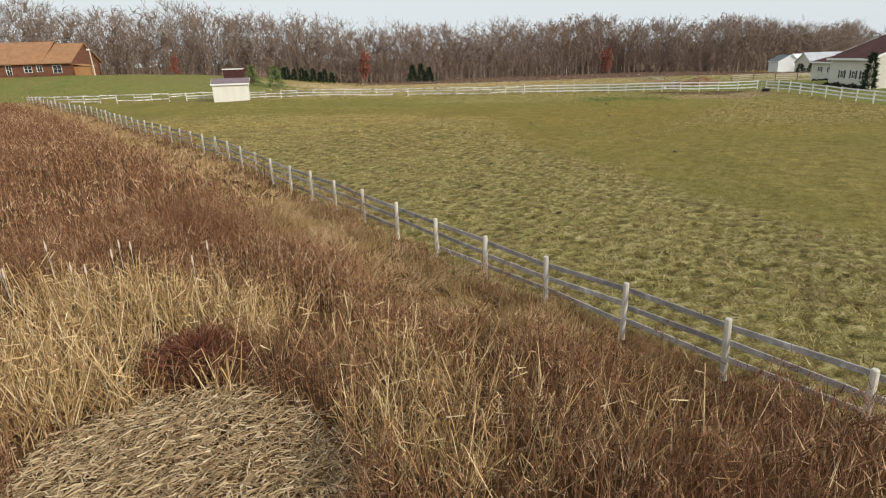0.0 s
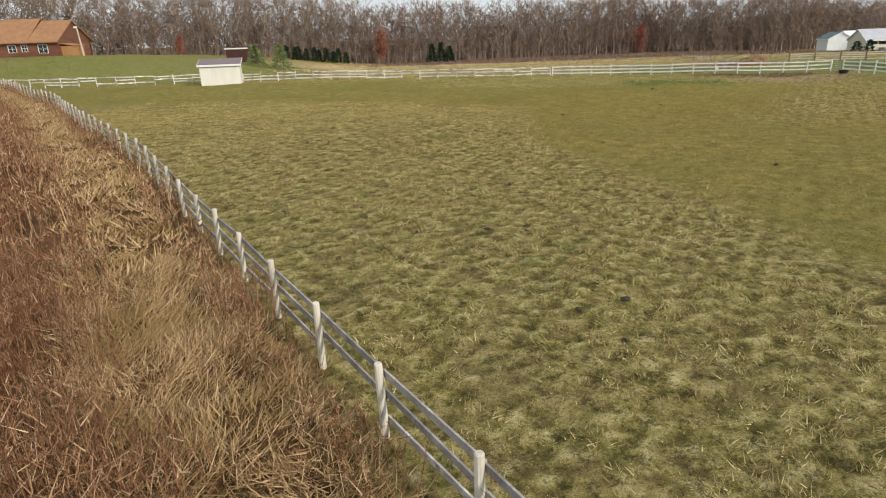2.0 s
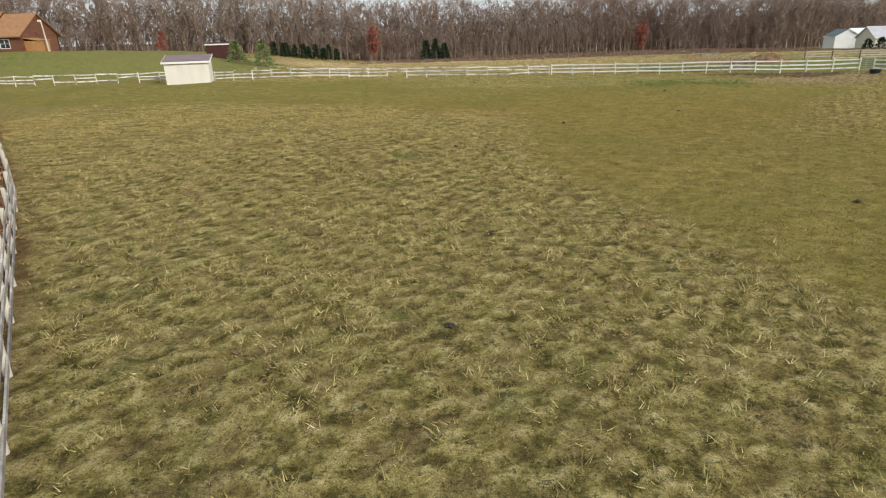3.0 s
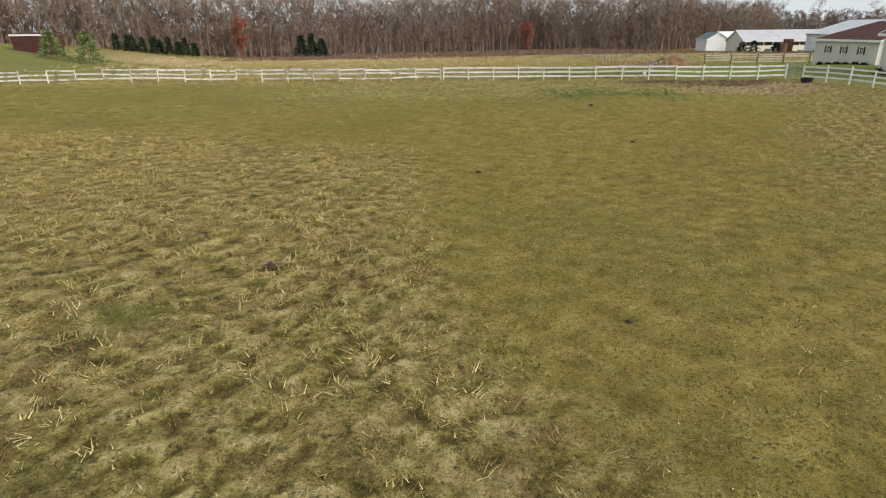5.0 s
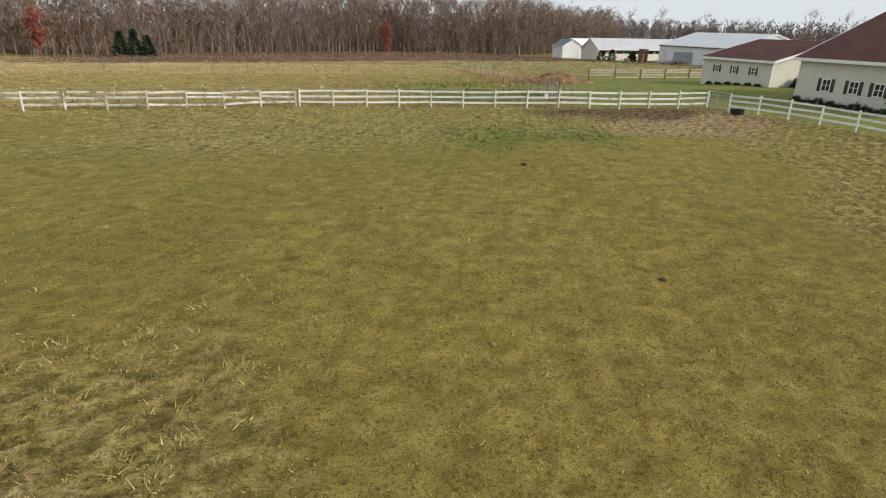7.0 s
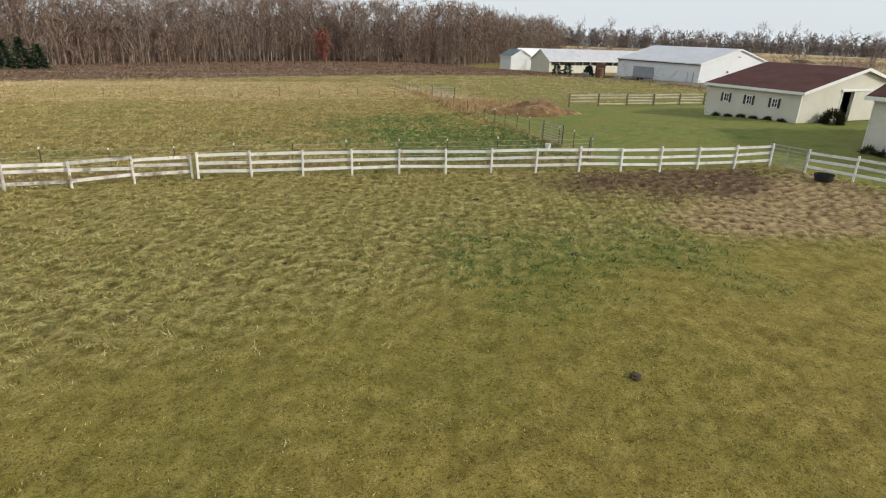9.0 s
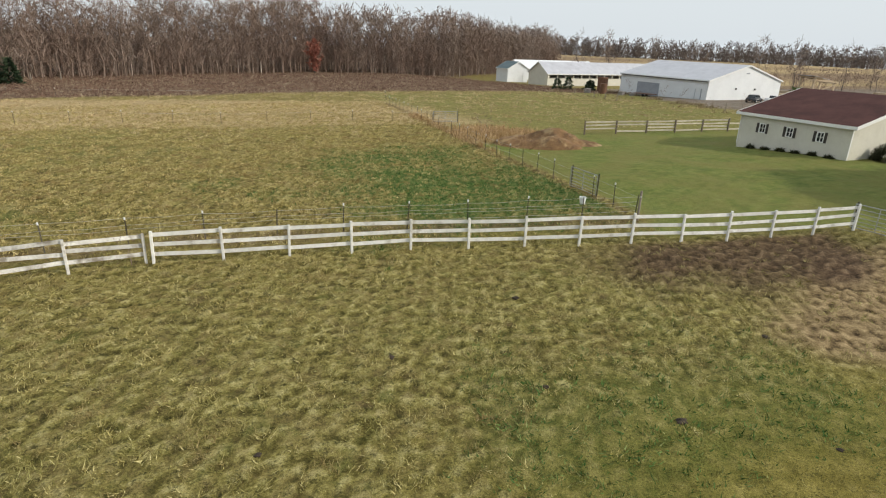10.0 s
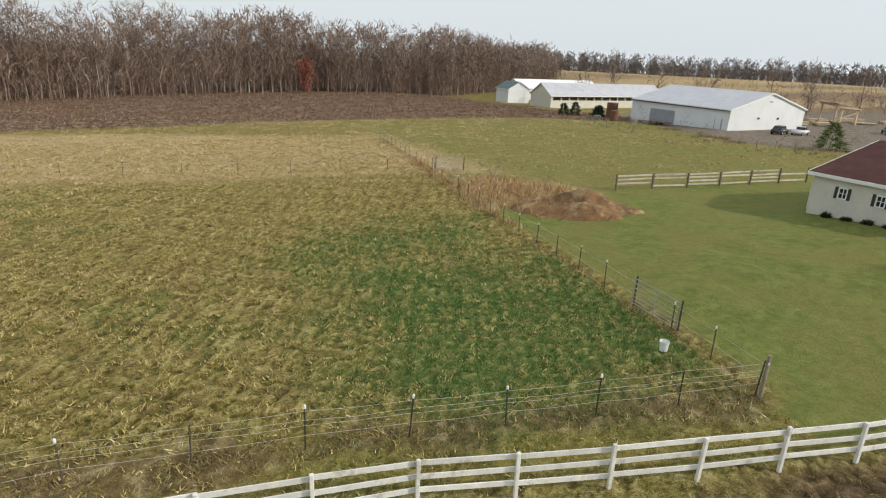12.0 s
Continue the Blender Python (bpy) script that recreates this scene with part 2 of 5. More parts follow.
    wob0 = 1.5 * fbm(x, y, 0.3, 15)
    yard = step(x - 0.5 * (y - 140) + wob0, 97, 101) * step(x + 0.85 * (y - 140) + wob0, 97, 102) * (1 - step(x, 230, 260)) * step(y, 120, 126) * (1 - step(y, 195, 205))
    wob = fbm(x, y, 0.22, 13)
    rough = (1 - step(x - 4 - 0.48 * np.clip(42 - y, 0, 40) + 2 * wob, -1.5, 2.5)) * (1 - step(y + 2 * wob - 0.7 * np.clip(-x, 0, 17), 54, 60))
    rough = np.maximum(rough, 0.9 * step(x - 24 - 0.62 * (y - 58) + 2 * wob, -1.5, 2.5) * step(y, 44, 54))
    rough = np.maximum(rough, step(y + 2.5 * wob, 73, 80) * step(x, -6, 4))
    rough = np.maximum(rough, 0.8 * step(side_of(PASTURE_FENCE, x, y), -2, 0) * (1 - step(side_of(PASTURE_FENCE, x, y) + 2 * wob, 2, 6)))
    rough = np.maximum(rough, 0.95 * step(y, 93, 97) * (1 - step(y, 150, 170)) * step(-side_of(LAWN_FENCE, x, y), -1, 1))
    rough = rough * (1 - 0.6 * step(-side_of(PASTURE_FENCE, x, y), 0.2, 0.8) * (1 - step(-side_of(PASTURE_FENCE, x, y), 3.0, 4.5)))
    return dict(weeds=weeds, lawn=lawn, mud=mud, bare=bare, lush=lush, rust=rust, dry=dry, yard=yard, rough=rough)


# ---- ground ----
def ground_material():
    m, n, l, s = nodes_of("pasture ground")
    def cover(k):
        a = n.new("ShaderNodeAttribute")
        a.attribute_name = k
        return a.outputs["Fac"]

    big, mid, fine = noise_node(n, l, 0.12, 5.0, 0.6), noise_node(n, l, 1.3, 6.0, 0.68), noise_node(n, l, 9.0, 5.0, 0.7)
    blade = noise_node(n, l, 38.0, 3.0, 0.7)
    base = ramp_node(n, l, mid, [(0.30, (0.128, 0.099, 0.023)), (0.48, (0.212, 0.169, 0.043)), (0.68, (0.32, 0.255, 0.078))])
    green = ramp_node(n, l, fine, [(0.3, (0.10, 0.092, 0.018)), (0.7, (0.20, 0.185, 0.042))])
    tan = ramp_node(n, l, fine, [(0.3, (0.15, 0.10, 0.042)), (0.7, (0.33, 0.25, 0.12))])
    col = mix_node(n, l, ramp_node(n, l, big, [(0.46, (0, 0, 0)), (0.64, (0.55, 0.55, 0.55))]), base, green)
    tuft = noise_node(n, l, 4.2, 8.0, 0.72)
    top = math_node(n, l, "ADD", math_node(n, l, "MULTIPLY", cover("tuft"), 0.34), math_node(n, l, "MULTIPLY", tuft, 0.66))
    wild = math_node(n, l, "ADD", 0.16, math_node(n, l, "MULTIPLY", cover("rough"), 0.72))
    # pale dry tips and thatch, with shade painted into the hollows between tufts
    shaded_mottle = ramp_node(n, l, top, [(0.33, (0.036, 0.030, 0.011)), (0.43, (0.135, 0.110, 0.034)), (0.52, (0.30, 0.25, 0.09)), (0.64, (0.52, 0.44, 0.215))])
    col = mix_node(n, l, wild, col, shaded_mottle)
    col = mix_node(n, l, math_node(n, l, "MULTIPLY", cover("rough"), ramp_node(n, l, mid, [(0.46, (0, 0, 0)), (0.64, (0.6, 0.6, 0.6))])), col, tan)
    worn = noise_node(n, l, 0.55, 7.0, 0.7)
    col = mix_node(n, l, math_node(n, l, "MULTIPLY", wild, ramp_node(n, l, worn, [(0.57, (0, 0, 0)), (0.66, (0.75, 0.75, 0.75))])), col, ramp_node(n, l, fine, [(0.3, (0.075, 0.05, 0.022)), (0.7, (0.19, 0.13, 0.065))]))
    # near-black patches put into the colour as shaded gaps between tufts
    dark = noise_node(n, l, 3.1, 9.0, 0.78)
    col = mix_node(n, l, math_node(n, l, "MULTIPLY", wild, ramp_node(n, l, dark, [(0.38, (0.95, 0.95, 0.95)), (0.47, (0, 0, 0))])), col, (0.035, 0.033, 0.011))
    leafy = noise_node(n, l, 0.75, 6.0, 0.66)
    col = mix_node(n, l, math_node(n, l, "MULTIPLY", cover("rough"), ramp_node(n, l, leafy, [(0.57, (0, 0, 0)), (0.68, (0.7, 0.7, 0.7))])), col, ramp_node(n, l, fine, [(0.3, (0.06, 0.066, 0.018)), (0.7, (0.19, 0.19, 0.055))]))
    # finer near-black specks, painted shade between the blades
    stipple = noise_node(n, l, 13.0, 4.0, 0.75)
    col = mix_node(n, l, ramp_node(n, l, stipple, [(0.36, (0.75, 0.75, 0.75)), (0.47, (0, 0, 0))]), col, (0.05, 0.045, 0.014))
    col = along_y(n, l, col, NORTH)
    col = mix_node(n, l, math_node(n, l, "MULTIPLY", cover("lush"), ramp_node(n, l, top, [(0.42, (0.98, 0.98, 0.98)), (0.62, (0.42, 0.42, 0.42))])), col, ramp_node(n, l, fine, [(0.3, (0.036, 0.082, 0.018)), (0.7, (0.105, 0.165, 0.04))]))
    lawn = mix_node(n, l, ramp_node(n, l, noise_node(n, l, 0.2, 8.0, 0.72), [(0.42, (0, 0, 0)), (0.60, (0.9, 0.9, 0.9))]), ramp_node(n, l, mid, [(0.3, (0.085, 0.12, 0.028)), (0.5, (0.145, 0.18, 0.043)), (0.7, (0.225, 0.24, 0.072))]), ramp_node(n, l, fine, [(0.3, (0.13, 0.13, 0.035)), (0.7, (0.24, 0.225, 0.075))]))
    col = mix_node(n, l, math_node(n, l, "MULTIPLY", cover("lawn"), 0.88), col, lawn)
    col = mix_node(n, l, math_node(n, l, "MULTIPLY", cover("dry"), 0.85), col, ramp_node(n, l, mid, [(0.3, (0.29, 0.205, 0.10)), (0.7, (0.58, 0.44, 0.245))]))
    col = mix_node(n, l, math_node(n, l, "MULTIPLY", cover("rust"), 0.9), col, ramp_node(n, l, mid, [(0.3, (0.068, 0.040, 0.029)), (0.54, (0.15, 0.09, 0.064)), (0.64, (0.46, 0.37, 0.24))]))
    col = mix_node(n, l, cover("weeds"), col, ramp_node(n, l, mid, [(0.3, (0.06, 0.028, 0.013)), (0.7, (0.2, 0.115, 0.052))]))
    # bare soil and mud reuse top, so their hollows are painted dark too
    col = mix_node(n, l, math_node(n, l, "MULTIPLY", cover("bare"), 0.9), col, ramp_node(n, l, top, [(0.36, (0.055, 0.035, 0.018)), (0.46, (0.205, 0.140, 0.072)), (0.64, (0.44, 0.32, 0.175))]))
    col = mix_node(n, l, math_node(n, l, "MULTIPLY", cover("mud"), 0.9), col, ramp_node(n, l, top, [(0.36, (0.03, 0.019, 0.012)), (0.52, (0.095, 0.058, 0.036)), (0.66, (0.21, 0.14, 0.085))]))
    col = mix_node(n, l, cover("yard"), col, ramp_node(n, l, mid, [(0.3, (0.11, 0.082, 0.058)), (0.5, (0.19, 0.155, 0.12)), (0.7, (0.30, 0.26, 0.215))]))
    val = n.new("ShaderNodeHueSaturation")
    k = n.new("ShaderNodeMapRange")
    k.inputs["From Min"].default_value, k.inputs["From Max"].default_value = 0.25, 0.75
    k.inputs["To Min"].default_value, k.inputs["To Max"].default_value = 0.4, 1.6
    l.new(blade, k.inputs["Value"])
    l.new(k.outputs[0], val.inputs["Value"])
    l.new(col, val.inputs["Color"])
    l.new(val.outputs[0], s.inputs["Base Color"])
    s.inputs["Roughness"].default_value = 0.95
    s.inputs["Specular IOR Level"].default_value = 0.1
    bump_node(n, l, math_node(n, l, "ADD", tuft, math_node(n, l, "MULTIPLY", fine, 0.25)), 0.9, 0.13, s)
    return m


def spread(lo, hi, fine_lo, fine_hi, cell, grow=1.35):
    """Coordinates that are dense in the middle and grow coarse outwards."""
    c = list(np.arange(fine_lo, fine_hi + cell / 2, cell))
    d = cell
    while c[-1] < hi:
        d *= grow
        c.append(c[-1] + d)
    d = cell
    while c[0] > lo:
        d *= grow
        c.insert(0, c[0] - d)
    return np.array(c)


def lumps(x, y, c):
    """Height of the tufts that cover the grazed land, -1 to 1, and their size in metres."""
    f = np.tanh(1.3 * fbm(x, y, 9.5, 91, 30) + 0.2 * fbm(x, y, 3.0, 92, 20))
    tall = 0.014 + 0.048 * c["rough"] + 0.05 * step(y, 86, 92) * (1 - c["lawn"]) + 0.06 * c["mud"] + 0.03 * c["lush"]
    fade = step(x, -34, -24) * (1 - step(x, 48, 54)) * (1 - step(y, 150, 172)) * (1 - 0.8 * c["lawn"])
    return f * fade, tall * fade


def turf(x, y):
    """Height of the ground with its tufts."""
    near = (1 - step(np.abs(x - 10), 60, 90)) * (1 - step(y, 90, 130))
    f, tall = lumps(x, y, covers(x, y))
    return land(x, y) + near * 0.05 * fbm(x, y, 1.6, 31) + f * tall


def build_ground():
    xs = np.concatenate([spread(-4000, -70, -80, -70, 1.5)[:-1], np.arange(-70, -14, 0.8), np.arange(-14, 34, 0.24), np.arange(34, 54, 0.4), np.arange(54, 125, 1.2), spread(125, 4000, 125, 130, 1.5)])
    ys = np.concatenate([spread(-3000, 1, -8, 1, 1.0)[:-1], np.arange(1, 100, 0.24), np.arange(100, 160, 0.4), np.arange(160, 205, 1.0), spread(205, 4500, 205, 210, 1.5)])
    xs, ys = np.unique(xs.round(3)), np.unique(ys.round(3))
    gx, gy = np.meshgrid(xs, ys)
    x, y = gx.ravel(), gy.ravel()
    near = (1 - step(np.abs(x - 10), 60, 90)) * (1 - step(y, 90, 130))
    c = covers(x, y)
    tuft, tall = lumps(x, y, c)
    z = land(x, y) + near * 0.05 * fbm(x, y, 1.6, 31) + tuft * tall
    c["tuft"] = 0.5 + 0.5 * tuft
    i = np.arange(len(xs) * len(ys)).reshape(len(ys), len(xs))
    faces = np.stack([i[:-1, :-1], i[:-1, 1:], i[1:, 1:], i[1:, :-1]], -1).reshape(-1, 4)
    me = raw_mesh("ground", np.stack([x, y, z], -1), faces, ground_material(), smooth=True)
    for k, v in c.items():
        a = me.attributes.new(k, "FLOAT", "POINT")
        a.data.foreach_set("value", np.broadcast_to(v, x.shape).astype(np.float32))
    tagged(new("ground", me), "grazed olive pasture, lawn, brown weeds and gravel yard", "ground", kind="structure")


build_ground()

# ---- bare woods ----
BARK = surface("grey bark", (0.075, 0.062, 0.052), (0.17, 0.145, 0.125), 1.0, 9.0, 0.9, stretch=(1, 1, 0.3))
TWIG = blades("bare twigs", [(0.0, (0.15, 0.110, 0.086)), (0.5, (0.25, 0.19, 0.152)), (0.90, (0.345, 0.272, 0.223)), (1.0, (0.52, 0.45, 0.385))], 0.9, patch=(0.24, 0.165, 0.127), patch_scale=0.045)
BRUSHWOOD = blades("brown brushwood", [(0.0, (0.14, 0.094, 0.072)), (0.6, (0.25, 0.177, 0.138)), (1.0, (0.42, 0.315, 0.25))], 0.9)


FARWOOD = blades("distant bare wood", [(0.0, (0.12, 0.095, 0.083)), (1.0, (0.215, 0.174, 0.152))], 0.9)


def bare_tree(seed, height, limbs=26, twigs=5, spread_=0.30, lean=0.04, sides=3, base=0.15, fat=1.0, low=0.22):
    """Vertices and triangles of a leafless tree: tapered trunk, rising limbs, sprays of twigs."""
    r = np.random.RandomState(seed)
    V, F = [], []

    def limb(a, b, r0, r1, n=sides):
        a, b = np.asarray(a), np.asarray(b)
        d = (b - a) / np.linalg.norm(b - a)
        u = np.cross(d, (0.3, 0.9, 0.1))
        u /= np.linalg.norm(u)
        w = np.cross(d, u)
        o = len(V)
        for p, q in ((a, r0), (b, r1)):
            for k in range(n):
                t = 2 * math.pi * k / n
                V.append(p + q * (math.cos(t) * u + math.sin(t) * w))
        for k in range(n):
            j = (k + 1) % n
            F.append((o + k, o + j, o + n + j))
            F.append((o + k, o + n + j, o + n + k))

    tops = [np.array((0.0, 0.0, -0.5))]
    segs = 5
    for k in range(segs):
        tops.append(np.array((r.normal(0, lean) * height * (k + 1) / segs, r.normal(0, lean) * height * (k + 1) / segs, height * 0.86 * (k + 1) / segs)))
    rad = lambda f: base * (1 - 0.86 * f)
    for k in range(segs):
        limb(tops[k], tops[k + 1], rad(k / segs), rad((k + 1) / segs), 5)
    for i in range(limbs):
        f = r.uniform(low, 0.98)
        k = min(int(f * segs), segs - 1)
        a = tops[k] + (tops[k + 1] - tops[k]) * (f * segs - k)
        t, up = r.uniform(0, 6.283), r.uniform(0.5, 1.5)
        d = np.array((math.cos(t), math.sin(t), up))
        d /= np.linalg.norm(d)
        n = height * spread_ * r.uniform(0.5, 1.0) * (1.15 - 0.6 * f)
        b = a + d * n * 0.55
        c = b + (d + np.array((r.normal(0, 0.25), r.normal(0, 0.25), 0.35))) * n * 0.5
        q = rad(f) * 0.45
        limb(a, b, q, q * 0.6)
        limb(b, c, q * 0.6, q * 0.2)
        for j in range(twigs):
            s = r.uniform(0.25, 1)
            p = a + (b - a) * s if r.rand() < 0.4 else b + (c - b) * s
            e = d * 0.4 + r.normal(0, 0.6, 3) + np.array((0, 0, 0.55))
            e = p + e / np.linalg.norm(e) * height * r.uniform(0.05, 0.13)
            h = r.normal(0, 1, 3)
            h = h / np.linalg.norm(h) * height * 0.0022 * fat
            o = len(V)
            V.extend((p - h, p + h, e))
            F.append((o, o + 1, o + 2))
            for _ in range(2):
                g = p + (e - p) * r.uniform(0.3, 0.8)
                e2 = g + (e - p) * 0.4 + r.normal(0, 0.018, 3) * height
                o = len(V)
                V.extend((g - h * 0.7, g + h * 0.7, e2))
                F.append((o, o + 1, o + 2))
    return np.array(V), np.array(F)


def scatter(name, kinds, places, material):
    """One mesh of many turned and scaled copies. places: rows of kind, x, y, z, turn, size."""
    vs, fs, o = [], [], 0
    for k, x, y, z, t, s in places:
        v, f = kinds[int(k)]
        c, q = math.cos(t), math.sin(t)
        w = np.empty_like(v)
        w[:, 0], w[:, 1], w[:, 2] = (v[:, 0] * c - v[:, 1] * q) * s + x, (v[:, 0] * q + v[:, 1] * c) * s + y, v[:, 2] * s + z
        vs.append(w)
        fs.append(f + o)
        o += len(v)
    return new(name, raw_mesh(name, np.concatenate(vs), np.concatenate(fs), material))


FAR_SCRUB = [bare_tree(95 + k, 8.0, limbs=8, twigs=4, spread_=0.9, base=0.25, fat=24.0, low=0.0) for k in range(3)]
FAR_TREES = [bare_tree(90 + k, 17.0, limbs=14, twigs=4, spread_=0.42, base=0.3, fat=9.0, low=0.0) for k in range(4)]
TREES = [bare_tree(40 + k, 17.0, limbs=26, twigs=7, lean=0.075, fat=1.7, spread_=0.24 + 0.015 * (k % 4), low=0.08, base=0.13 + 0.02 * (k % 3)) for k in range(7)]
BACK_TREES = [bare_tree(60 + k, 17.0, limbs=16, twigs=7, lean=0.08, fat=3.3, spread_=0.30, low=0.04) for k in range(3)]
BRUSH = [bare_tree(70 + k, 5.0, limbs=10, twigs=5, spread_=0.55, lean=0.12, base=0.04, fat=4.2, low=0.05) for k in range(4)]


def build_woods():
    r = np.random.RandomState(5)
    rows, low = [], []
    for depth, count in ((0, 200), (3.5, 190), (8, 170), (14, 140), (22, 110), (33, 80)):
        for k in range(count):
            x = -190 + 460 * ((k + r.uniform(0, 1)) / count)
            y = float(wood_edge(x)) + depth + r.uniform(-2.5, 2.5)
            s = r.uniform(0.82, 1.12) * (1.12 + 0.13 * float(fbm(x, y, 0.06, 33)) + 0.04 * float(step(-x, 60, 160)) + 0.22 * float(step(x, -10, 60)) - 0.24 * float(step(x, 120, 200)))
            rows.append((r.randint(7) if depth < 10 else 7 + r.randint(3), x, y, landz(x, y), r.uniform(0, 6.28), s))
    for k in range(900):
        x = -160 + 330 * (k + r.uniform(0, 1)) / 900
        y = float(wood_edge(x)) + r.uniform(-2.0, 16)
        low.append((r.randint(4), x, y, landz(x, y), r.uniform(0, 6.28), r.uniform(0.7, 1.6) * (1.9 if r.rand() < 0.55 else 1)))
    tagged(scatter("woods", TREES + BACK_TREES, rows, TWIG), "dense grey-brown leafless woods along the fields", "woods", kind="stuff")
    tagged(scatter("underbrush", BRUSH, low, BRUSHWOOD), "bare brown underbrush along the foot of the woods", "brush", kind="stuff")
    far = []
    for k in range(620):
        u = r.uniform(0, 0.6)
        x, y = 330 + 750 * u + r.uniform(-30, 30), 760 - 640 * u + r.uniform(-45, 45)
        far.append((r.randint(4), x, y, landz(x, y) - 1, r.uniform(0, 6.28), r.uniform(0.75, 1.35)))
    for k in range(800):
        u = r.uniform(0, 0.6)
        x, y = 325 + 750 * u + r.uniform(-20, 20), 752 - 640 * u + r.uniform(-30, 30)
        far.append((4 + r.randint(3), x, y, landz(x, y) - 1, r.uniform(0, 6.28), r.uniform(0.9, 1.5)))
    for k in range(260):
        x = -200 + 480 * (k + r.uniform(0, 1)) / 260
        y = float(wood_edge(x)) + r.uniform(30, 62)
        far.append((r.randint(4), x, y, landz(x, y) - 1, r.uniform(0, 6.28), r.uniform(0.74, 0.92) + 0.12 * float(step(x, -10, 60)) - 0.2 * float(step(x, 120, 200))))
    tagged(scatter("far_woods", FAR_TREES + FAR_SCRUB, far, FARWOOD), "deep and distant grey-brown leafless woods", "woods", kind="stuff")

    hedge = []
    for line, count, wide, size in ((((165, 236), (255, 223), (330, 214)), 130, 7, 1.0), (((196, 220), (232, 182), (262, 150), (275, 135)), 120, 8, 0.85), (((200, 300), (330, 275), (480, 255)), 70, 3, 0.8), (((260, 380), (430, 335), (640, 300)), 70, 4, 0.9), (((300, 330), (400, 312)), 30, 3, 0.8)):
        for k in range(count):
            f = (k + r.uniform(0, 1)) / count * (len(line) - 1)
            i = min(int(f), len(line) - 2)
            x = line[i][0] + (line[i + 1][0] - line[i][0]) * (f - i) + r.normal(0, wide)
            y = line[i][1] + (line[i + 1][1] - line[i][1]) * (f - i) + r.normal(0, wide)
            hedge.append((r.randint(4), x, y, landz(x, y) - 0.2, r.uniform(0, 6.28), size * r.uniform(0.6, 1.5)))
    tagged(scatter("hedgerows", BRUSH, hedge, BRUSHWOOD), "brown leafless hedgerows across the distant fields", "hedge", kind="stuff")


build_woods()

# ---- fences ----
WHITE = surface("weathered white paint", (0.60, 0.585, 0.54), (0.84, 0.83, 0.79), 3.0, 30.0, 0.7, stain=(0.33, 0.29, 0.23), stain_at=(0.56, 0.74), vary=0.1)
GREYWOOD = surface("silvered fence board", (0.19, 0.168, 0.155), (0.41, 0.375, 0.35), 3.0, 26.0, 0.85, stain=(0.58, 0.545, 0.51), stain_at=(0.5, 0.68), vary=0.3)


def along(line, pitch):
    """Points at even steps on a polyline, both ends included."""
    pts = [Vector((*p, 0)) for p in line]
    lens = [(b - a).length for a, b in zip(pts, pts[1:])]
    total = sum(lens)
    n = max(1, round(total / pitch))
    out = []
    for k in range(n + 1):
        d, i = total * k / n, 0
        while i < len(lens) - 1 and d > lens[i]:
            d -= lens[i]
            i += 1
        p = pts[i] + (pts[i + 1] - pts[i]) * (d / lens[i])
        out.append((p.x, p.y, landz(p.x, p.y)))
    return out


def board_fence(name, line, rails, height, post, material, label, seed, missing=(), pitch=2.44, jitter=0.03, broken=0.0, rail_side=-1, posts=None, round_posts=False, board=0.145):
    """Square posts with flat boards nailed on."""
    r = random.Random(seed)
    pts = along(line, pitch)
    fence = thing(name, *pts[0], label=label, category="fence")
    o = Vector(pts[0])
    pm = None
    for k, (x, y, z) in enumerate(pts):
        bm = boxed(-post / 2, post / 2, -post / 2, post / 2, -0.4, height, bevel=0.012) if not round_posts else bmesh.new()
        if round_posts:
            tube(bm, (0, 0, -0.4), (0, 0, height - 0.02), post * 0.58, post * 0.54, 10)
            tube(bm, (0, 0, height - 0.02), (0, 0, height), post * 0.54, post * 0.42, 10)
        if pm is None:
            first = part("post", bm, posts or material, fence)
            pm = first.data
        else:
            bm.free()
            first = shared("post", pm, fence)
        nx, ny = (pts[min(k + 1, len(pts) - 1)][i] - pts[max(k - 1, 0)][i] for i in (0, 1))
        first.matrix_basis = pose(x - o.x, y - o.y, z - o.z, r.uniform(-1.5, 1.5), r.uniform(-1.5, 1.5), math.degrees(math.atan2(ny, nx))) @ Matrix.Diagonal((1, 1, r.uniform(0.96, 1.05), 1))
    for k, (a, b) in enumerate(zip(pts, pts[1:])):
        d = Vector(b) - Vector(a)
        n = Vector((d.y, -d.x, 0)).normalized() * (post / 2 + 0.014) * rail_side
        for h in rails:
            if (k, h) in missing or (k, 0) in missing or r.random() < broken:
                continue
            bm = bmesh.new()
            h0, h1 = h + r.uniform(-jitter, jitter), h + r.uniform(-jitter, jitter)
            bar(bm, Vector(a) - o + n - d * 0.008 + Vector((0, 0, h0)), Vector(b) - o + n + d * 0.008 + Vector((0, 0, h1)), 0.032, board)
            part("rail", bm, material, fence)
    return fence



POSTWOOD = surface("bleached fence post", (0.36, 0.33, 0.27), (0.62, 0.58, 0.49), 4.0, 30.0, 0.85, stretch=(1, 1, 0.15), stain=(0.25, 0.22, 0.18), stain_at=(0.58, 0.75), vary=0.12)
PALEPOST = surface("pale round fence post", (0.46, 0.42, 0.35), (0.68, 0.63, 0.54), 4.0, 30.0, 0.85, stretch=(1, 1, 0.15), stain=(0.32, 0.28, 0.23), stain_at=(0.58, 0.75), vary=0.1)
board_fence("weed_fence", WEED_FENCE, (0.36, 0.73, 1.10), 1.30, 0.12, GREYWOOD, "weathered grey board fence along the brown weeds", 3, broken=0.04, jitter=0.055, board=0.118, rail_side=1, posts=PALEPOST, round_posts=True)
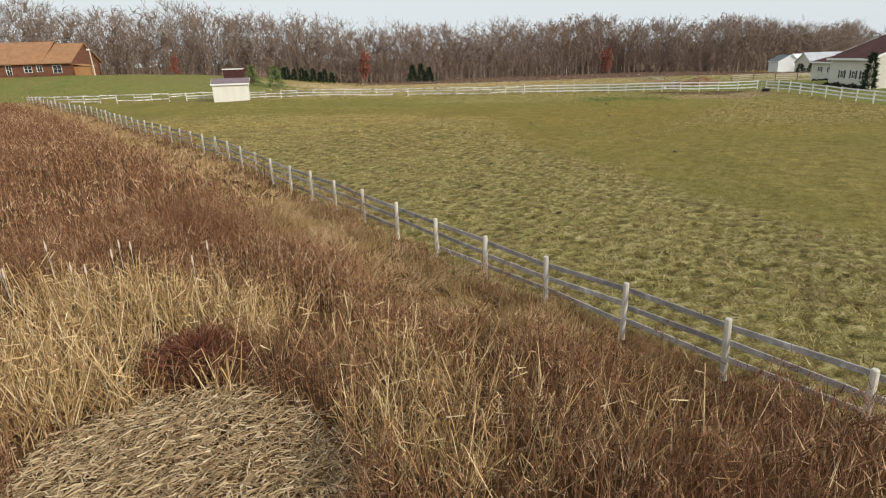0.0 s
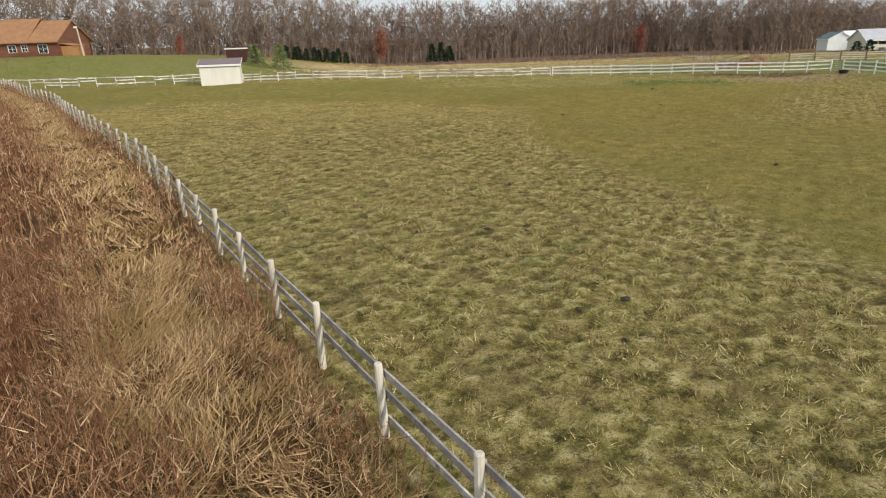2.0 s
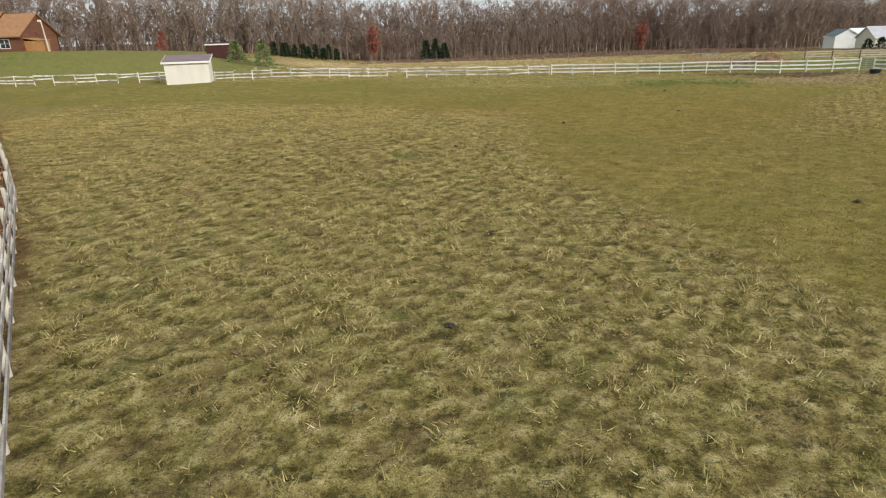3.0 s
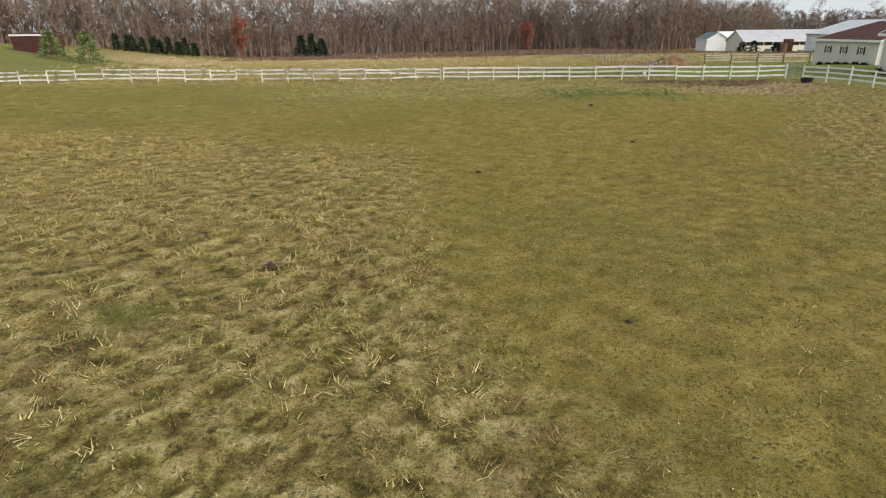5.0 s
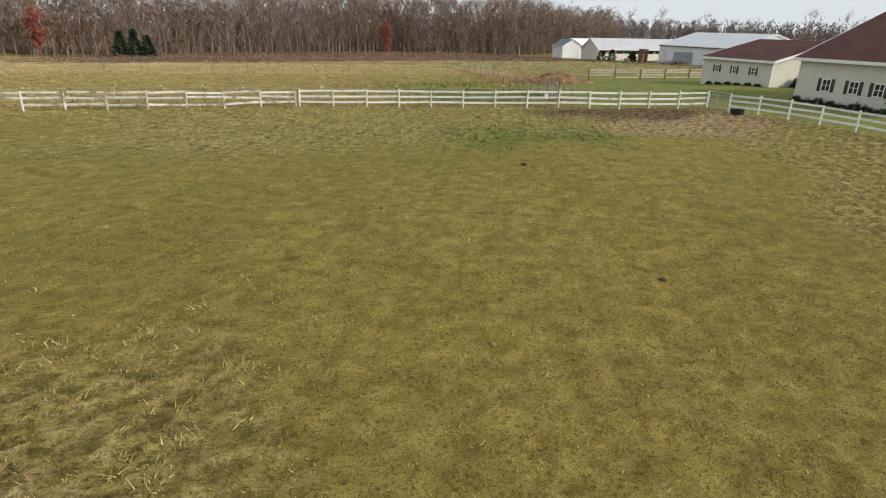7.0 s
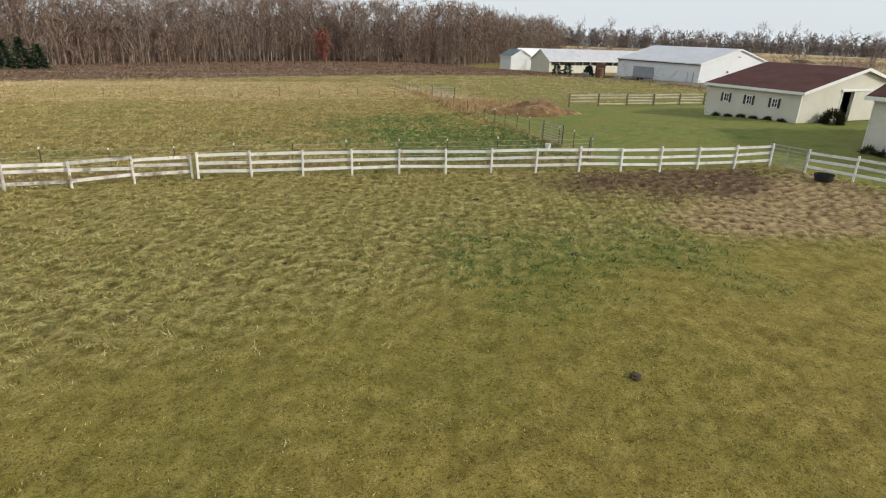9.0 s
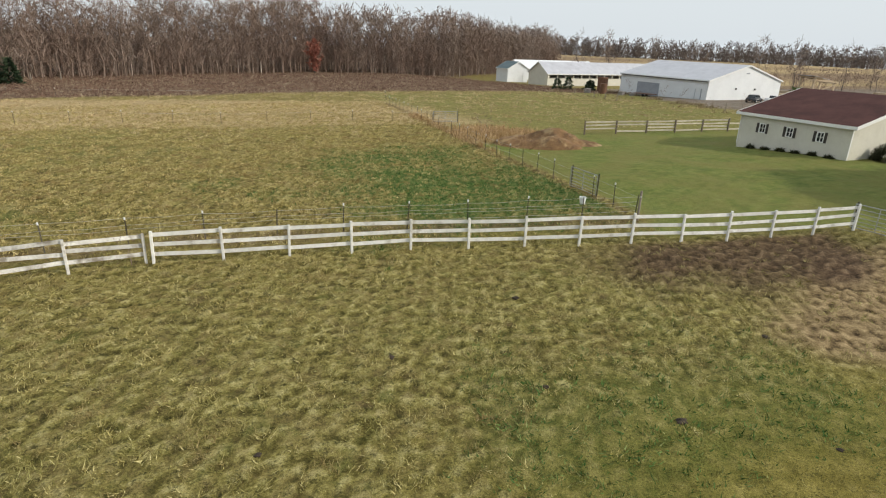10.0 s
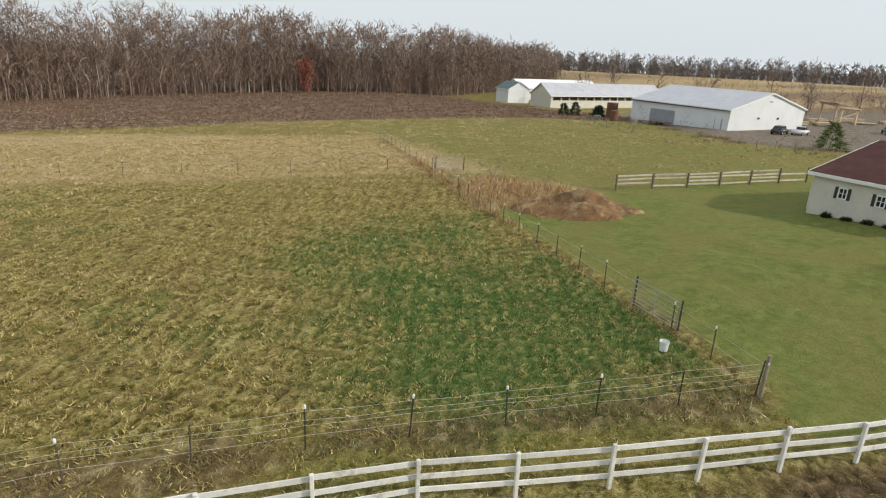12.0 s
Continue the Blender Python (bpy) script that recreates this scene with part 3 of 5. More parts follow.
PEELED = surface("peeling white paint on grey boards", (0.50, 0.475, 0.43), (0.82, 0.80, 0.75), 2.2, 16.0, 0.8, stain=(0.27, 0.235, 0.19), stain_at=(0.49, 0.62), vary=0.22)
board_fence("pasture_fence", PASTURE_WEST, (0.36, 0.76, 1.14), 1.26, 0.10, PEELED, "peeling white three-board fence with loose boards", 4, broken=0.1, pitch=2.47, jitter=0.075)
board_fence("pasture_fence", PASTURE_EAST, (0.38, 0.78, 1.18), 1.32, 0.10, WHITE, "white painted three-board fence along the pasture", 6, broken=0.01, pitch=2.47)
board_fence("yard_fence", YARD_FENCE, (0.38, 0.78, 1.18), 1.32, 0.10, WHITE, "white painted board fence beside the barns", 5)
TANWOOD = surface("bare tan boards", (0.40, 0.35, 0.28), (0.64, 0.58, 0.48), 2.0, 25.0, 0.85, stain=(0.26, 0.22, 0.18), vary=0.15)
OLDPOST = surface("dark old post", (0.08, 0.062, 0.045), (0.2, 0.16, 0.12), 4.0, 30.0, 0.9)
board_fence("rail_fence", RAIL_FENCE, (0.28, 0.62, 0.96, 1.28), 1.45, 0.14, TANWOOD, "unpainted tan four-board fence by the lawn", 7, broken=0.06, pitch=3.9, jitter=0.05, posts=OLDPOST)

STEEL = surface("dull galvanised steel", (0.32, 0.33, 0.34), (0.5, 0.51, 0.52), 3.0, 30.0, 0.45, metal=0.7)
RUSTED = surface("dark green-brown steel post", (0.035, 0.035, 0.025), (0.09, 0.07, 0.05), 4.0, 30.0, 0.7)
PLASTIC = surface("white plastic", (0.72, 0.73, 0.72), (0.82, 0.83, 0.82), 5.0, 50.0, 0.4)
WIRE = surface("fence wire and tape", (0.35, 0.34, 0.31), (0.6, 0.58, 0.53), 3.0, 20.0, 0.5)


def steel_fence(name, line, pitch, label, seed, wires=(0.45, 0.75, 0.92, 1.2), skip=(), caps=True, bare=()):
    """Thin steel posts with white caps and strands that sag a little."""
    r = random.Random(seed)
    pts = along(line, pitch)
    o = Vector(pts[0])
    fence = thing(name, *pts[0], label=label, category="fence")
    bm = bmesh.new()
    box(bm, -0.022, 0.022, -0.004, 0.004, -0.4, 1.3)
    box(bm, -0.004, 0.004, 0.004, 0.036, -0.4, 1.3)
    pm = part("post", bm, RUSTED, fence).data
    bm = bmesh.new()
    tube(bm, (0, 0.01, 1.24), (0, 0.01, 1.33), 0.034, 0.037, 7)
    tube(bm, (0, 0.01, 1.33), (0, 0.01, 1.355), 0.037, 0.02, 7)
    cm = part("cap", bm, PLASTIC, fence, "white plastic post cap").data
    for k, (x, y, z) in enumerate(pts):
        if k in bare:
            continue
        m = pose(x - o.x, y - o.y, z - o.z, r.uniform(-3, 3), r.uniform(-3, 3), r.uniform(0, 360)) @ Matrix.Diagonal((1, 1, r.uniform(0.93, 1.05), 1))
        for n, mesh in (("post", pm), ("cap", cm)):
            if k == 0:
                (fence.children[0] if n == "post" else fence.children[1]).matrix_basis = m
            elif n == "post" or (caps and r.random() < 0.85):
                shared(n, mesh, fence, m)
    for h in wires:
        cu = bpy.data.curves.new("strand", "CURVE")
        cu.dimensions, cu.bevel_depth, cu.bevel_resolution = "3D", 0.0055, 0
        runs, run = [], []
        for k, p in enumerate(pts):
            run.append(Vector(p) - o + Vector((0, 0, h + r.uniform(-0.03, 0.03))))
            if k in skip:
                runs.append(run)
                run = []
        runs.append(run)
        for run in runs:
            if len(run) < 2:
                continue
            full = []
            for a, b in zip(run, run[1:]):
                sag = r.uniform(0.01, 0.06)
                full += [a, (a + b) / 2 - Vector((0, 0, sag))]
            full.append(run[-1])
            sp = cu.splines.new("POLY")
            sp.points.add(len(full) - 1)
            for q, v in zip(sp.points, full):
                q.co = (*v, 1)
        cu.materials.append(WIRE)
        ob = new("strand", cu)
        ob.parent = fence
    return fence


steel_fence("wire_fence", WIRE_FENCE, 2.95, "steel-post wire fence with white caps along the paddock", 11)
steel_fence("lawn_fence", LAWN_FENCE, 2.55, "thin steel-post fence between paddock and lawn", 12, skip=(2,), wires=(0.6, 1.15), bare=(3,))


steel_fence("cross_fence", ((-8.1, 141.3), (8.0, 138.3), (28.1, 135.1), (42.8, 132.8)), 4.6, "thin cross fence with white caps through the paddock", 13, wires=(1.1,))
steel_fence("cross_fence", ((-10.6, 177.7), (5.7, 174.9), (36.3, 169.5), (51.0, 167.0)), 6.0, "far cross fence with white caps through the field", 14, wires=(1.1,))

CORNERWOOD = surface("grey-brown corner post", (0.16, 0.13, 0.10), (0.33, 0.28, 0.22), 4.0, 30.0, 0.85, stretch=(1, 1, 0.15))


def wooden_post(x, y, h, r0, label):
    t = thing("wooden_post", x, y, landz(x, y), label=label, category="post")
    bm = bmesh.new()
    tube(bm, (0, 0, -0.4), (0.02, 0, h), r0, r0 * 0.9, 9)
    part("post", bm, CORNERWOOD, t)


wooden_post(33.0, 89.9, 1.5, 0.065, "round wooden corner post of the paddock fence")


def tube_gate(a, b, h, bars, label, mat):
    """A tubular farm gate between two points."""
    za, zb = landz(*a), landz(*b)
    t = thing("farm_gate", a[0], a[1], za, label=label, category="gate")
    d = Vector((b[0] - a[0], b[1] - a[1], zb - za))
    bm = bmesh.new()
    tube(bm, (0, 0, 0.12), (0, 0, h), 0.025, 0.025)
    tube(bm, d + Vector((0, 0, 0.12)), d + Vector((0, 0, h)), 0.025, 0.025)
    tube(bm, (0, 0, h), d + Vector((0, 0, h)), 0.025, 0.025)
    tube(bm, (0, 0, 0.15), d + Vector((0, 0, 0.15)), 0.025, 0.025)
    part("frame", bm, mat, t)
    for k in range(1, bars):
        z = 0.15 + (h - 0.15) * (k / bars) ** 1.15
        bm = bmesh.new()
        tube(bm, Vector((0, 0, z)), d + Vector((0, 0, z)), 0.017, 0.017)
        part("bar", bm, mat, t)
    bm = bmesh.new()
    bar(bm, d * 0.5 + Vector((0, 0, 0.15)), d * 0.5 + Vector((0, 0, h)), 0.03, 0.03)
    part("brace", bm, mat, t)
    for p in (Vector((0, 0, 0)), d):
        bm = bmesh.new()
        tube(bm, p + Vector((0.06, -0.06, -0.4)), p + Vector((0.06, -0.06, 1.42)), 0.036, 0.036, 8)
        part("gate_post", bm, RUSTED, t)


tube_gate((34.4, 94.6), (34.9, 97.5), 1.3, 6, "tubular steel gate in the paddock fence", STEEL)
tube_gate((41.95, 84.6), (42.0, 82.4), 1.3, 6, "grey tubular gate at the pasture corner", STEEL)
tube_gate((42.4, 131.5), (45.2, 130.8), 1.3, 6, "far tubular gate between the fields", STEEL)

# ---- buildings ----
CREAM = surface("cream metal siding", (0.56, 0.535, 0.455), (0.66, 0.635, 0.55), 0.6, 8.0, 0.55, stain=(0.48, 0.45, 0.37), stain_at=(0.6, 0.85))
WHITE_SIDING = surface("white metal siding", (0.66, 0.68, 0.69), (0.76, 0.78, 0.79), 0.4, 8.0, 0.5, stain=(0.55, 0.55, 0.53), stain_at=(0.58, 0.85))
SHED_BOARD = surface("white painted shed board", (0.66, 0.63, 0.56), (0.76, 0.73, 0.66), 1.5, 18.0, 0.6, stretch=(1, 1, 0.2))
TRIM = surface("white trim", (0.74, 0.74, 0.72), (0.82, 0.82, 0.80), 2.0, 30.0, 0.5)
MAROON = surface("maroon ribbed roof", (0.066, 0.030, 0.027), (0.105, 0.048, 0.042), 0.7, 14.0, 0.9, stain=(0.05, 0.024, 0.022), stain_at=(0.5, 0.8))
MAROON.node_tree.nodes["Principled BSDF"].inputs["Specular IOR Level"].default_value = 0.12
TIN = surface("pale grey metal roof", (0.46, 0.46, 0.49), (0.58, 0.58, 0.61), 0.5, 14.0, 0.45, metal=0.2, stain=(0.38, 0.37, 0.39), stain_at=(0.55, 0.85))
BRIGHT_TIN = surface("white metal roof", (0.72, 0.73, 0.74), (0.8, 0.81, 0.82), 0.5, 14.0, 0.45)
TEAL = surface("blue-green metal roof", (0.05, 0.09, 0.10), (0.085, 0.14, 0.15), 0.7, 14.0, 0.5)
MAUVE = surface("faded mauve shed roof", (0.15, 0.10, 0.105), (0.22, 0.155, 0.16), 0.9, 14.0, 0.55, stain=(0.12, 0.07, 0.075))
SHINGLE = surface("orange-brown shingles", (0.27, 0.135, 0.062), (0.40, 0.21, 0.10), 1.2, 9.0, 0.9, stain=(0.20, 0.10, 0.05))
LOG = surface("red-brown logs", (0.11, 0.043, 0.024), (0.21, 0.085, 0.045), 2.0, 16.0, 0.6, stretch=(0.2, 0.2, 1))
ORANGE_WOOD = surface("orange stained wood", (0.33, 0.16, 0.06), (0.46, 0.24, 0.10), 2.0, 16.0, 0.6)
DARK = surface("dark interior", (0.012, 0.012, 0.013), (0.03, 0.028, 0.027), 2.0, 10.0, 0.9)
SHUTTER = surface("dark brown shutter", (0.035, 0.028, 0.025), (0.06, 0.048, 0.042), 3.0, 30.0, 0.6)
GREYDOOR = surface("grey sliding door", (0.25, 0.27, 0.30), (0.34, 0.36, 0.39), 1.0, 12.0, 0.5)
GLASS, gn, gl, gs = nodes_of("window glass")
gs.inputs["Base Color"].default_value = (0.03, 0.035, 0.04, 1)
gs.inputs["Roughness"].default_value = 0.08
gs.inputs["Metallic"].default_value = 0.0


def wall_cells(length, height, holes, thick):
    """A wall along x from 0 to length, outer face at y = 0, with openings (x0, x1, z0, z1) cut through."""
    xs = sorted({0.0, length, *(h[0] for h in holes), *(h[1] for h in holes)})
    zs = sorted({-0.5, height, *(h[2] for h in holes), *(h[3] for h in holes)})
    solid = {(i, k) for i in range(len(xs) - 1) for k in range(len(zs) - 1)
             if not any(h[0] < (xs[i] + xs[i + 1]) / 2 < h[1] and h[2] < (zs[k] + zs[k + 1]) / 2 < h[3] for h in holes)}
    bm, made = bmesh.new(), {}

    def v(i, k, y):
        if (i, k, y) not in made:
            made[i, k, y] = bm.verts.new((xs[i], y, zs[k]))
        return made[i, k, y]

    for i, k in solid:
        bm.faces.new((v(i, k, 0), v(i + 1, k, 0), v(i + 1, k + 1, 0), v(i, k + 1, 0)))
        bm.faces.new((v(i, k, thick), v(i, k + 1, thick), v(i + 1, k + 1, thick), v(i + 1, k, thick)))
        for (di, dk), (a, b) in (((-1, 0), ((i, k), (i, k + 1))), ((1, 0), ((i + 1, k + 1), (i + 1, k))), ((0, -1), ((i + 1, k), (i, k))), ((0, 1), ((i, k + 1), (i + 1, k + 1)))):
            if (i + di, k + dk) not in solid:
                bm.faces.new((v(*a, 0), v(*b, 0), v(*b, thick), v(*a, thick)))
    bmesh.ops.recalc_face_normals(bm, faces=bm.faces)
    return bm


def put_wall(t, p, turn, bm, mat, label=""):
    ob = part("wall", bm, mat, t, label)
    ob.matrix_basis = pose(*p, 0, 0, turn)
    return ob


def window(t, p, turn, w, h, shutters=0.0, frame=None, mullions=1):
    """A window in an opening: frame, pane, glazing bars, sill, shutters. p is the middle of its foot on the outer face."""
    fm = frame or TRIM
    bm = bmesh.new()
    for a in ((-w / 2 - 0.06, -w / 2 + 0.02, 0, h), (w / 2 - 0.02, w / 2 + 0.06, 0, h), (-w / 2 - 0.06, w / 2 + 0.06, h, h + 0.08), (-w / 2 - 0.06, w / 2 + 0.06, -0.06, 0)):
        box(bm, a[0], a[1], -0.03, 0.08, a[2], a[3])
    win = part("window", bm, fm, t)
    win.matrix_basis = pose(*p, 0, 0, turn)
    part("pane", boxed(-w / 2, w / 2, 0.05, 0.06, 0, h), GLASS, win)
    for k in range(mullions):
        x = w * ((k + 1) / (mullions + 1) - 0.5)
        part("glazing_bar", boxed(x - 0.025, x + 0.025, 0.02, 0.049, 0, h), fm, win)
    part("glazing_bar", boxed(-w / 2, w / 2, 0.022, 0.047, h / 2 - 0.02, h / 2 + 0.02), fm, win)
    if shutters:
        for s in (-1, 1):
            bm = bmesh.new()
            c = s * (w / 2 + 0.08 + shutters / 2)
            box(bm, c - shutters / 2, c + shutters / 2, -0.05, -0.004, -0.08, h + 0.08)
            for q in range(7):
                z = (h - 0.1) * q / 6 + 0.05
                box(bm, c - shutters / 2 + 0.05, c + shutters / 2 - 0.05, -0.065, -0.05, z - 0.03, z + 0.03)
            part("shutter", bm, SHUTTER, win, "dark brown louvred shutter")


def roof_slabs(t, w, d, eave, ridge, over, mat, thick=0.14, fascia=TRIM, rake=True, axis="y", tag="roof"):
    """Two slopes with thickness, the ridge along y or x, half sizes w (across) and d (along)."""
    rise = (ridge - eave) / w
    lo = eave - rise * over
    for s in (-1, 1):
        pts = [(s * (w + over), lo), (0, ridge), (0, ridge + thick), (s * (w + over), lo + thick)]
        part(tag, prism(pts, "y" if axis == "y" else "x", -d - over, d + over), mat, t)
        fx = s * (w + over)
        if fascia:
            if axis == "y":
                part("fascia", boxed(min(fx, fx + s * 0.04), max(fx, fx + s * 0.04), -d - over, d + over, lo - 0.1, lo + thick + 0.01), fascia, t)
            else:
                part("fascia", boxed(-d - over, d + over, min(fx, fx + s * 0.04), max(fx, fx + s * 0.04), lo - 0.1, lo + thick + 0.01), fascia, t)
        if rake and fascia:
            for e in (-1, 1):
                f0 = e * (d + over)
                q = [(s * (w + over), lo - 0.12), (0, ridge - 0.12), (0, ridge + thick + 0.02), (s * (w + over), lo + thick + 0.02)]
                part("rake_board", prism(q, "y" if axis == "y" else "x", min(f0, f0 + e * 0.04), max(f0, f0 + e * 0.04)), fascia, t)


def gable(t, p, turn, length, eave, ridge, holes, thick, mat):
    """A gable wall: a rectangle with openings and the triangle over it."""
    put_wall(t, p, turn, wall_cells(length, eave, holes, thick), mat)
    ob = part("gable", prism([(0, eave), (length, eave), (length / 2, ridge)], "y", 0, thick), mat, t)
    ob.matrix_basis = pose(*p, 0, 0, turn)


def barn_shell(name, x0, x1, y0, y1, z, eave, ridge, wall, roof, label, west=(), south=(), east=(), north=(), over=0.35, tilt=(0, 0), thick=0.16, axis="y", fascia=TRIM):
    t = thing(name, (x0 + x1) / 2, (y0 + y1) / 2, z, label=label, category="barn")
    t.matrix_basis = pose((x0 + x1) / 2, (y0 + y1) / 2, z, tilt[0], tilt[1], 0)
    w, d = (x1 - x0) / 2, (y1 - y0) / 2
    if axis == "y":
        put_wall(t, (-w, d - thick, 0), -90, wall_cells(2 * d - 2 * thick, eave, west, thick), wall)
        put_wall(t, (w, -d + thick, 0), 90, wall_cells(2 * d - 2 * thick, eave, east, thick), wall)
        gable(t, (-w, -d, 0), 0, 2 * w, eave, ridge, south, thick, wall)
        gable(t, (w, d, 0), 180, 2 * w, eave, ridge, north, thick, wall)
        roof_slabs(t, w, d, eave, ridge, over, roof, fascia=fascia)
    else:
        put_wall(t, (-w + thick, -d, 0), 0, wall_cells(2 * w - 2 * thick, eave, south, thick), wall)
        put_wall(t, (w - thick, d, 0), 180, wall_cells(2 * w - 2 * thick, eave, north, thick), wall)
        gable(t, (-w, d, 0), -90, 2 * d, eave, ridge, west, thick, wall)
        gable(t, (w, -d, 0), 90, 2 * d, eave, ridge, east, thick, wall)
        roof_slabs(t, d, w, eave, ridge, over, roof, axis="x", fascia=fascia)
    part("floor_slab", boxed(-w + thick, w - thick, -d + thick, d - thick, -0.4, 0.02), DARK, t)
    return t, w, d


def corner_trim(t, w, d, h):
    for sx in (-1, 1):
        for sy in (-1, 1):
            bm = bmesh.new()
            box(bm, sx * w - 0.07, sx * w + 0.07, sy * (d + 0.012) - 0.012, sy * (d + 0.012) + 0.012, -0.1, h)
            part("corner_trim", bm, TRIM, t)


def horse_barn():
    """Cream barn with a maroon roof, three shuttered windows and a half-open sliding door."""
    y0, y1, z = 95.6, 105.5, 0.36
    wy = (103.25, 100.7, 98.05)
    D = (y1 - y0) / 2
    cy = (y0 + y1) / 2
    west = [(y1 - 0.16 - y - 0.27, y1 - 0.16 - y + 0.27, 1.2, 1.9) for y in wy]
    t, w, d = barn_shell("horse_barn", 61.2, 78.4, y0, y1, z, 2.7, 4.7, CREAM, MAROON, "cream metal-sided horse barn with a maroon roof", west=west, south=[(5.9, 7.5, -0.5, 2.7)])
    for y in wy:
        window(t, (-w, y - cy, 1.2), -90, 0.54, 0.7, 0.21)
    bm = bmesh.new()
    for k in range(9):
        box(bm, -w + 7.55 + 0.43 * k, -w + 7.55 + 0.43 * k + 0.42, -d - 0.10, -d - 0.05, 0.05, 2.72)
    door = part("sliding_door", bm, CREAM, t, "cream sliding door pushed half open")
    part("door_track", boxed(-w + 5.6, -w + 11.6, -d - 0.14, -d - 0.012, 2.75, 2.93), TRIM, t)
    part("jamb", boxed(-w + 5.78, -w + 5.9, -d - 0.05, -d - 0.004, 0, 2.74), TRIM, t)
    corner_trim(t, w, d, 2.72)


def stable():
    """Larger cream barn near the pasture fence, windows with dark shutters."""
    y0, y1, z = 76.8, 84.6, 0.32
    cy = (y0 + y1) / 2
    wy = (82.0, 79.7, 77.75)
    west = [(y1 - 0.16 - y - 0.36, y1 - 0.16 - y + 0.36, 1.3, 2.15) for y in wy]
    t, w, d = barn_shell("stable", 51.5, 72.5, y0, y1, z, 3.75, 7.9, CREAM, MAROON, "large cream stable with a dark maroon roof", west=west, over=0.45)
    for y in wy:
        window(t, (-w, y - cy, 1.3), -90, 0.72, 0.85, 0.27, mullions=1)
    corner_trim(t, w, d, 3.7)


def white_barn():
    x0, x1, y0, y1, z = 117.2, 140.6, 154.6, 179.6, -1.95
    west = [(5.4, 11.9, -0.5, 3.0), (21.7, 24.9, -0.5, 2.7)]
    t, w, d = barn_shell("machine_barn", x0, x1, y0, y1, z, 4.5, 7.6, WHITE_SIDING, TIN, "long white metal machine barn with a pale grey roof", west=west, over=0.3)
    part("sliding_door", boxed(-w - 0.09, -w - 0.03, d - 12.1, d - 5.5, 0.02, 3.0), GREYDOOR, t, "grey sliding door")
    for k in (0, 1):
        a = d - 21.86 - 1.6 * k
        bm = boxed(-w + 0.05, -w + 0.1, a - 1.55, a - 0.02, 0.02, 2.68)
        leaf = part("door_leaf", bm, WHITE_SIDING, t)
        for q in (0.0, 1.47):
            part("stile", boxed(-w - 0.03, -w + 0.05, a - 1.55 + q, a - 1.49 + q, 0.02, 2.68), GREYDOOR, t)
    part("gutter", boxed(-w - 0.42, -w - 0.34, -d, d, 4.2, 4.35), DARK, t, "dark eaves gutter")
    for x, zz in ((-w + 8.6, 2.7), (-w + 14.8, 2.6)):
        part("wall_lamp", boxed(x - 0.16, x + 0.16, -d - 0.25, -d - 0.003, zz, zz + 0.35, bevel=0.04), SHUTTER, t)
    part("vent", boxed(-0.5, 0.5, -d - 0.05, -d - 0.003, 5.9, 6.15), GREYDOOR, t)
    corner_trim(t, w, d, 4.45)


def open_barn():
    """Long low barn with an open front under a grey roof."""
    x0, x1, y0, y1, z = 130.4, 178, 225.6, 236.0, -4.5
    bays = [(0.6 + 3.3 * k, 0.6 + 3.3 * k + 3.0, 2.7, 4.0) for k in range(14)]
    barn_shell("cattle_barn", x0, x1, y0, y1, z, 4.2, 7.5, CREAM, TIN, "long cream barn with open bays under a grey roof", south=bays, axis="x", over=0.4)


def far_barns():
    t, w, d = barn_shell("garage_barn", 131.5, 140.2, 250.2, 257.6, -4.9, 4.7, 7.0, WHITE_SIDING, TEAL, "small white barn with a blue-green roof", south=[(2.0, 6.6, -0.5, 3.4)], over=0.3)
    part("roller_door", boxed(-w + 2.0, -w + 6.6, -d + 0.06, -d + 0.1, 0.02, 3.4), WHITE_SIDING, t)
    barn_shell("long_barn", 150, 188, 268, 280, -4.9, 4.0, 7.0, WHITE_SIDING, BRIGHT_TIN, "white barn with a bright white metal roof", axis="x")


def run_in_shed():
    """White lean-to shed in the pasture, roof rising to the back."""
    t = thing("run_in_shed", -32.4, 90.5, landz(-32.4, 90.5) + 0.05, label="white wooden field shed with a maroon lean-to roof", category="shed")
    t.matrix_basis = pose(-32.4, 90.5, landz(-32.4, 90.5) + 0.05, 0, 0, 15.6)
    w, d, f, b = 2.48, 1.38, 2.42, 3.05
    n = 14
    for k in range(n):
        x = -w + 2 * w * k / n
        part("board", boxed(x + 0.004, x + 2 * w / n - 0.004, -d, -d + 0.05 + 0.008 * (k % 2), -0.15, f), SHED_BOARD, t)
    part("back_wall_lining", boxed(-w + 0.07, w - 0.07, -d + 0.07, -d + 0.09, -0.15, f - 0.02), SHED_BOARD, t)
    part("back_wall", boxed(-w, w, d - 0.06, d, -0.15, b), SHED_BOARD, t)
    for s in (-1, 1):
        part("side_wall", prism([(-d + 0.06, -0.15), (d - 0.06, -0.15), (d - 0.06, b), (-d + 0.06, f)], "x", min(s * w, s * (w - 0.06)), max(s * w, s * (w - 0.06))), SHED_BOARD, t)
    sl = (b - f) / (2 * d)
    part("roof", prism([(-d - 0.25, f - sl * 0.25 + 0.02), (d + 0.2, b + sl * 0.2 + 0.02), (d + 0.2, b + sl * 0.2 + 0.1), (-d - 0.25, f - sl * 0.25 + 0.1)], "x", -w - 0.2, w + 0.2), MAUVE, t)
    part("fascia", boxed(-w - 0.2, w + 0.2, -d - 0.28, -d - 0.252, f - 0.14, f + 0.08), TRIM, t)
    for s in (-1, 1):
        e = s * (w + 0.202)
